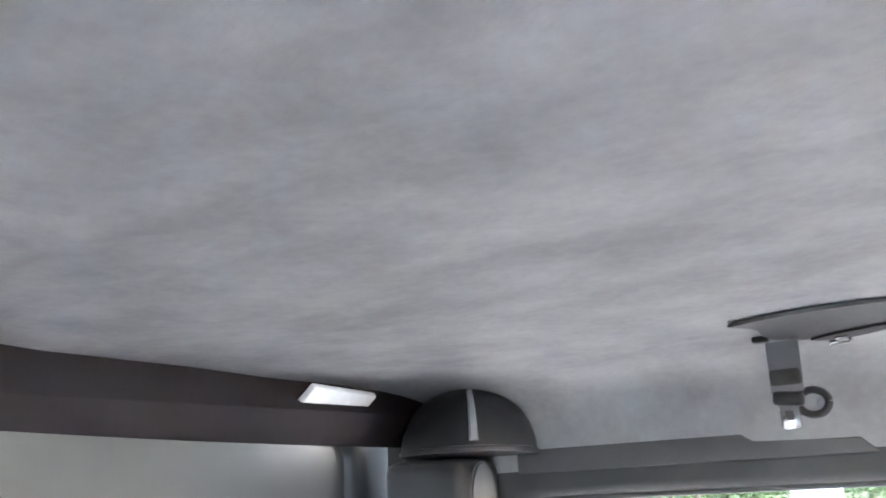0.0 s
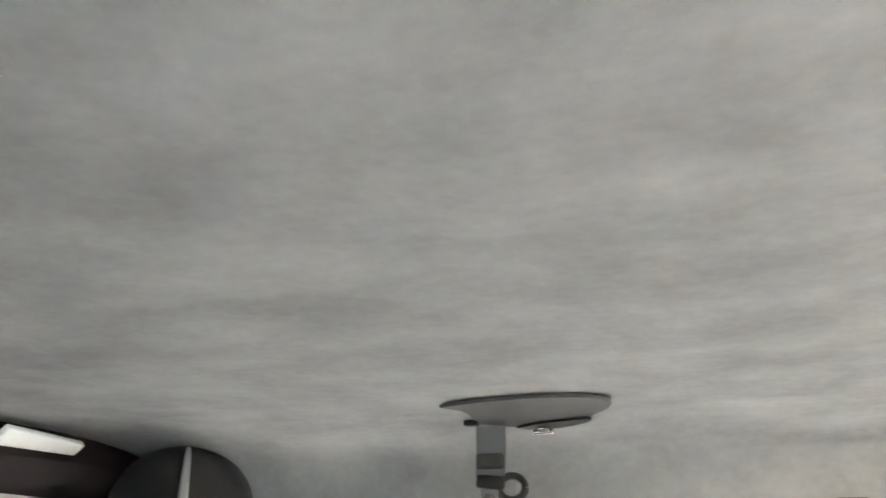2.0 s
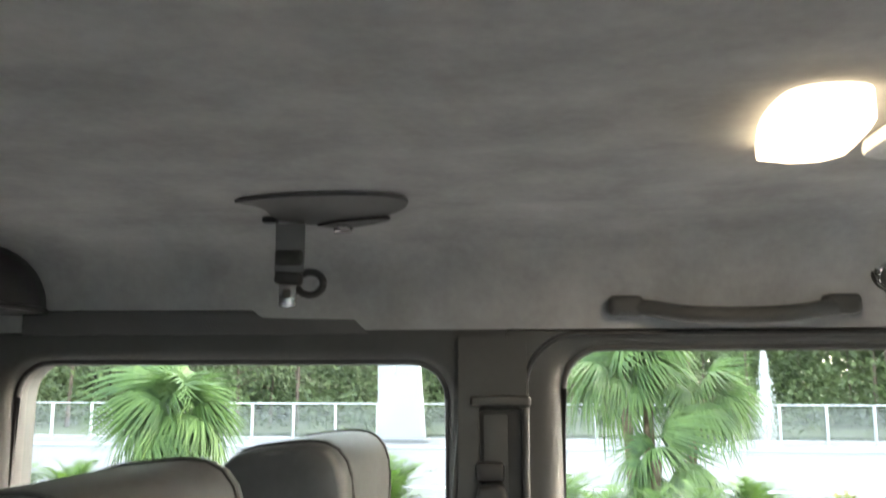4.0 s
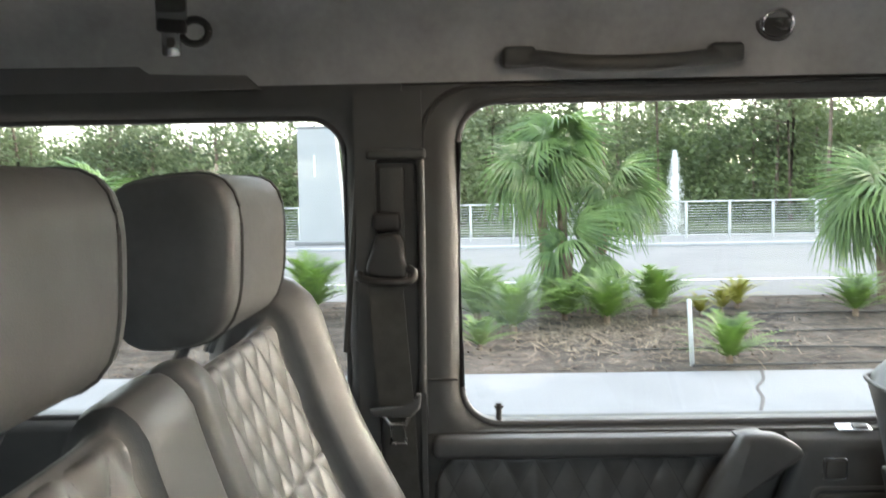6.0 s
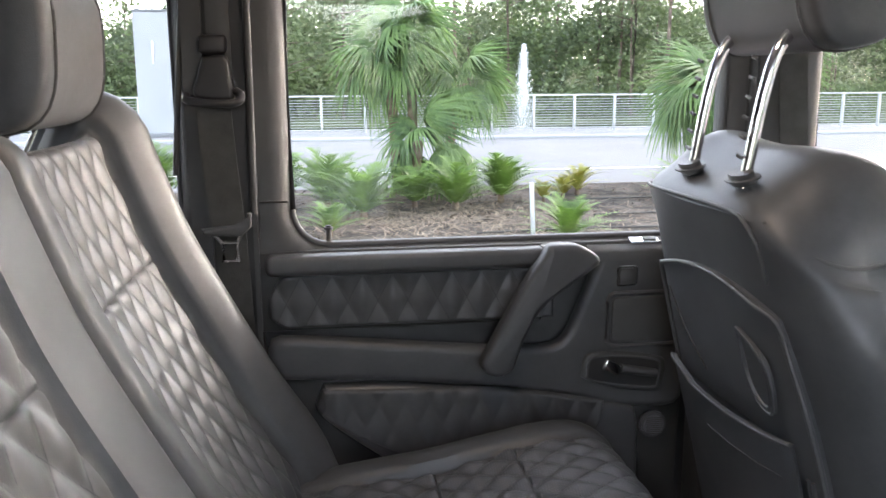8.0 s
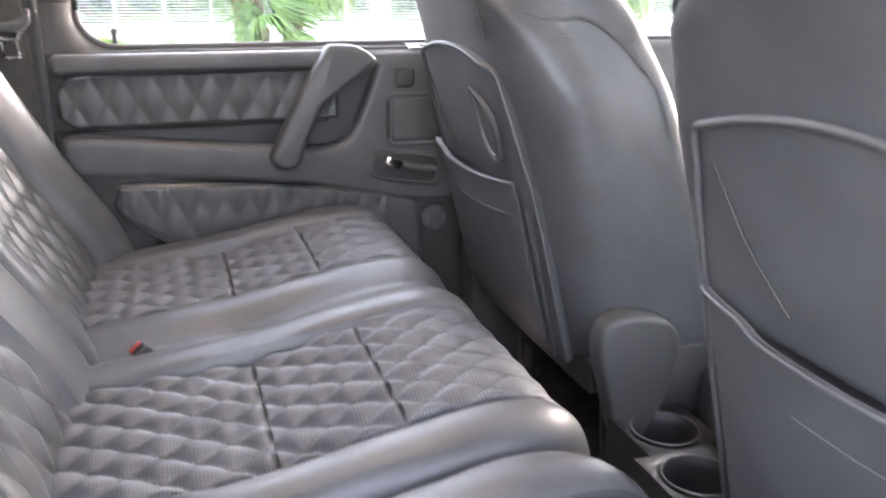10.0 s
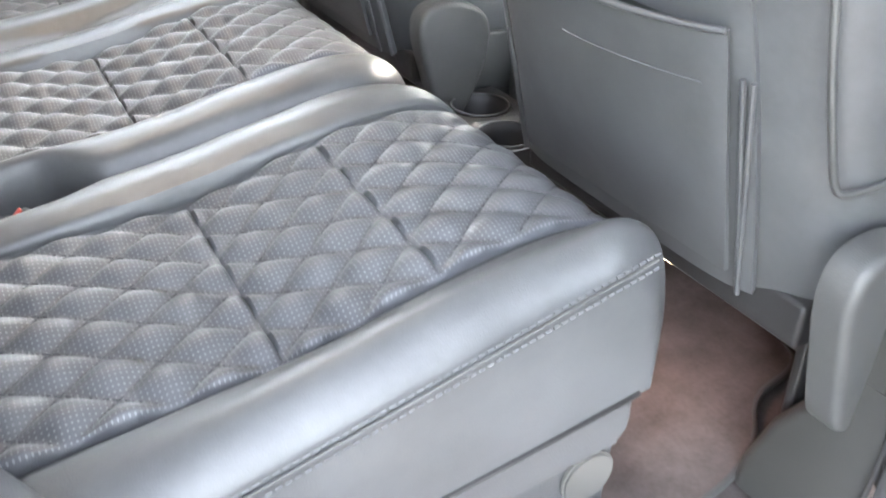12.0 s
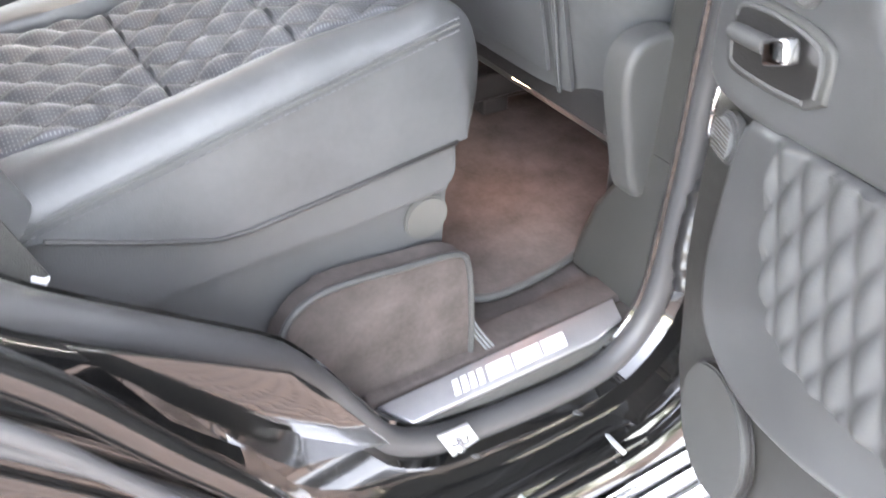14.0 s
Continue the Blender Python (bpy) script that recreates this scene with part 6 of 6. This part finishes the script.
part("peg", tube([(0.342, 0.690, 1.880), (0.347, 0.672, 1.873), (0.347, 0.668, 1.882)], 0.005, 8, 8), plastic, hook)

# dome lamp, lit
dl = empty("dome_lamp", "lit dome lamp with a glowing warm lens in the headliner", "lamp")
lens = smooth_line([(a + 0.02, 0.145 + 0.91 * (b - 0.12)) for a, b in ((0.050, 0.300), (0.036, 0.22), (0.036, 0.150), (0.050, 0.125), (0.080, 0.120), (0.104, 0.135), (0.118, 0.19), (0.124, 0.290), (0.105, 0.305), (0.07, 0.308))], 44)
TOP = Matrix(((1, 0, 0, 0), (0, 0, 1, 0), (0, 1, 0, 0), (0, 0, 0, 1)))
part("lens", moved(plate([tuple(p) for p in lens], 0, 0.026, 0.006, 3), Matrix.Translation((0, 0, 1.944)) @ TOP), lamp_on, dl, "glowing lens")
part("second_lens", moved(plate(rrect(0.162, 0.222, 0.10, 0.31, 0.02), 0, 0.012, 0.004), Matrix.Translation((0, 0, 1.944)) @ TOP), white_lens, dl, "unlit lens")

# ---- floor mats and side carpet ----
def bound_mat(name, outline, z, label, th=0.012):
    o = empty(name, label, "floor mat", "floor mats")
    L = smooth_line(outline + outline[:1], 70)
    part("mat_body", moved(plate([tuple(p) for p in L[:-1]], 0, th, 0.003), Matrix.Translation((0, 0, z)) @ TOP), carpet, o)
    part("binding", tube([(x, y, z + th * 0.55) for x, y in L], th * 0.50, 8), vinyl, o, "stitched black edge binding")
    return o


bound_mat("floor_mat", [(0.385, -0.16), (0.378, -0.45), (0.384, -0.548), (0.403, -0.572), (0.458, -0.574), (0.538, -0.562), (0.603, -0.536), (0.640, -0.502), (0.675, -0.482), (0.748, -0.465), (0.770, -0.41), (0.79, -0.25), (0.80, -0.16)], 0.662, "dark brown carpet mat with a bound edge")
bound_mat("floor_mat", [(0.385, 0.16), (0.378, 0.45), (0.385, 0.57), (0.45, 0.59), (0.60, 0.58), (0.72, 0.55), (0.80, 0.45), (0.83, 0.30), (0.83, 0.16)], 0.662, "dark brown carpet mat with a bound edge")
sc = empty("side_carpet", "brown carpeted side box with a bound edge under the seat", "carpet trim")
box_o = smooth_line([(0.336, 0.665), (0.334, 0.73), (0.327, 0.795), (0.312, 0.815), (0.25, 0.822), (0.185, 0.828), (0.145, 0.822), (0.120, 0.795), (0.112, 0.74), (0.135, 0.665)], 50)
part("carpet_face", plate([tuple(p) for p in box_o], -0.6125, -0.640, 0.008, 4), carpet, sc)
part("binding", tube([(x, -0.6405, z) for x, z in box_o[:38]], 0.0036, 8), vinyl, sc, "stitched black edge binding")
for k in (0.0, 0.008, 0.016):
    part("piping", tube([(0.336 + 0.6 * k, -0.612, 0.715), (0.342 + 0.6 * k, -0.630, 0.690), (0.350 + 0.6 * k, -0.652, 0.675)], 0.0018, 6, 8), grey_plastic, sc, "grey piping")
thing("sill_carpet", rbox(0.20, 0.56, -0.655, -0.605, 0.655, 0.670, 0.006), carpet, "brown carpet beside the sill plate", "carpet", kind="structure")

# lower B-pillar trim on the near side
pil = [(0.573, 0.64), (0.5535, 0.72), (0.5535, 1.30), (0.66, 1.30), (0.66, 0.62)]
thing("pillar_trim", plate(pil, -0.640, -0.715, 0.012, 4), door_board, "black vinyl lower trim of the door pillar", "pillar trim", kind="structure")
foot = []
for z, x0, yi in ((0.6645, 0.546, -0.556), (0.70, 0.548, -0.560), (0.76, 0.5505, -0.578), (0.80, 0.5515, -0.600), (0.84, 0.552, -0.626), (0.87, 0.5525, -0.645)):
    foot.append([(x, y, z) for x, y in rrect(x0, 0.70, -0.708, yi, 0.016, 5)])
thing("pillar_foot", loft(foot), door_board, "black vinyl foot of the door pillar trim beside the mat", "pillar trim", kind="structure")
thing("pillar_trim_left", plate(pil, 0.640, 0.7155, 0.012, 4), vinyl, "black vinyl lower trim of the far pillar", "pillar trim", kind="structure")
fb = empty("front_seat_belt", "grey front seat belt hanging on the far pillar", "seat belt")
part("strap", strap([(0.700, 0.712, 1.80), (0.712, 0.708, 1.55), (0.735, 0.70, 1.25), (0.75, 0.69, 1.0)], 0.05), webbing, fb)
part("anchor", rbox(0.675, 0.725, 0.690, 0.7215, 1.78, 1.83, 0.008), plastic, fb)

anchor = empty("belt_anchor", "white belt anchor tab low beside the seat", "belt anchor")
part("tab", moved(rbox(-0.008, 0.008, -0.004, 0.004, -0.016, 0.016, 0.004), pose(-0.066, -0.664, 0.945, 10, 35, 0)), white_lens, anchor)
part("strap", strap([(-0.10, -0.652, 1.10), (-0.098, -0.664, 1.03), (-0.075, -0.668, 0.955)], 0.045), webbing, anchor, "black webbing strap")

# between the door pillar and the open door: wiring gaiter and check strap
def gaiter():
    L = smooth_line([(0.566, -0.733, 0.890), (0.540, -0.741, 0.850), (0.524, -0.752, 0.805), (0.520, -0.765, 0.770)], 40)
    R = []
    for i, p in enumerate(L):
        d = Vector(L[min(i + 1, 39)] - L[max(i - 1, 0)]).normalized()
        a = d.cross(Vector((1, 0, 0))).normalized()
        b = d.cross(a)
        r = 0.0125 + 0.0008 * math.sin(i * 1.25) + 0.003 * noise.noise(Vector((i * 0.3, 0, 0)))
        R.append([tuple(Vector(p) + (a * math.cos(q) + b * math.sin(q)) * r) for q in (2 * math.pi * k / 14 for k in range(14))])
    return loft(R)


wg = empty("wiring_gaiter", "glossy black corrugated wiring gaiter between pillar and door", "gaiter")
part("bellows", gaiter(), mat("gloss_black_rubber", (0.02, 0.02, 0.021), 0.32, vary=0.2, scale=30), wg)
part("collar", disc((0.566, -0.732, 0.892), 0.019, (-0.5, -0.4, 0.75), 0.008, 18, 0.003), rubber, wg)
cs = empty("door_check_strap", "steel check strap loop between pillar and open door", "check strap")
part("strap", tube([(0.566, -0.733, 1.004), (0.540, -0.741, 1.008), (0.520, -0.748, 0.992), (0.518, -0.749, 0.958), (0.534, -0.743, 0.936), (0.566, -0.733, 0.938)], 0.0038, 8, 40), steel, cs)
for x, z in ((0.553, 1.040), (0.556, 1.022)):
    part("bolt", disc((x, -0.737, z), 0.009 if z > 1.03 else 0.005, (-0.6, -0.8, 0), 0.008, 16, 0.003), chrome, cs)


# ---- brick pavers round the car ----
def pavers():
    bed = bpy.data.objects["pavement_bed"]
    shapes = [mesh_of("paver", rbox(-0.098, 0.098, -0.048, 0.048, -0.03, h, 0.006, 1), paver) for h in (0.0, 0.002, -0.002)]
    r = random.Random(2)
    near, rest = [], []
    for i in range(-60, 70):
        for j in range(-75, 52):
            x, y = i * 0.202 + (0.101 if j % 2 else 0), j * 0.102
            (near if -0.9 < x < 0.9 and -2.6 < y < -1.2 else rest).append((x, y))
    for x, y in near[:300]:
        o = new("paver", r.choice(shapes))
        o.parent = bed
        o.location = (x, y, 0)
    V, F = [], []
    for x, y in rest + near[300:]:
        h = r.choice((0.0, 0.002, -0.002))
        k = len(V)
        V += [(x - 0.098, y - 0.048, -0.03), (x + 0.098, y - 0.048, -0.03), (x + 0.098, y + 0.048, -0.03), (x - 0.098, y + 0.048, -0.03),
              (x - 0.094, y - 0.044, h), (x + 0.094, y - 0.044, h), (x + 0.094, y + 0.044, h), (x - 0.094, y + 0.044, h)]
        F += [(k + 4, k + 5, k + 6, k + 7), (k, k + 1, k + 5, k + 4), (k + 1, k + 2, k + 6, k + 5), (k + 2, k + 3, k + 7, k + 6), (k + 3, k, k + 4, k + 7)]
    me = bpy.data.meshes.new("pavers")
    me.from_pydata(V, [], F)
    me.materials.append(paver)
    o = new("paver_field", me)
    o.parent = bed
    o["kind"] = "stuff"


pavers()
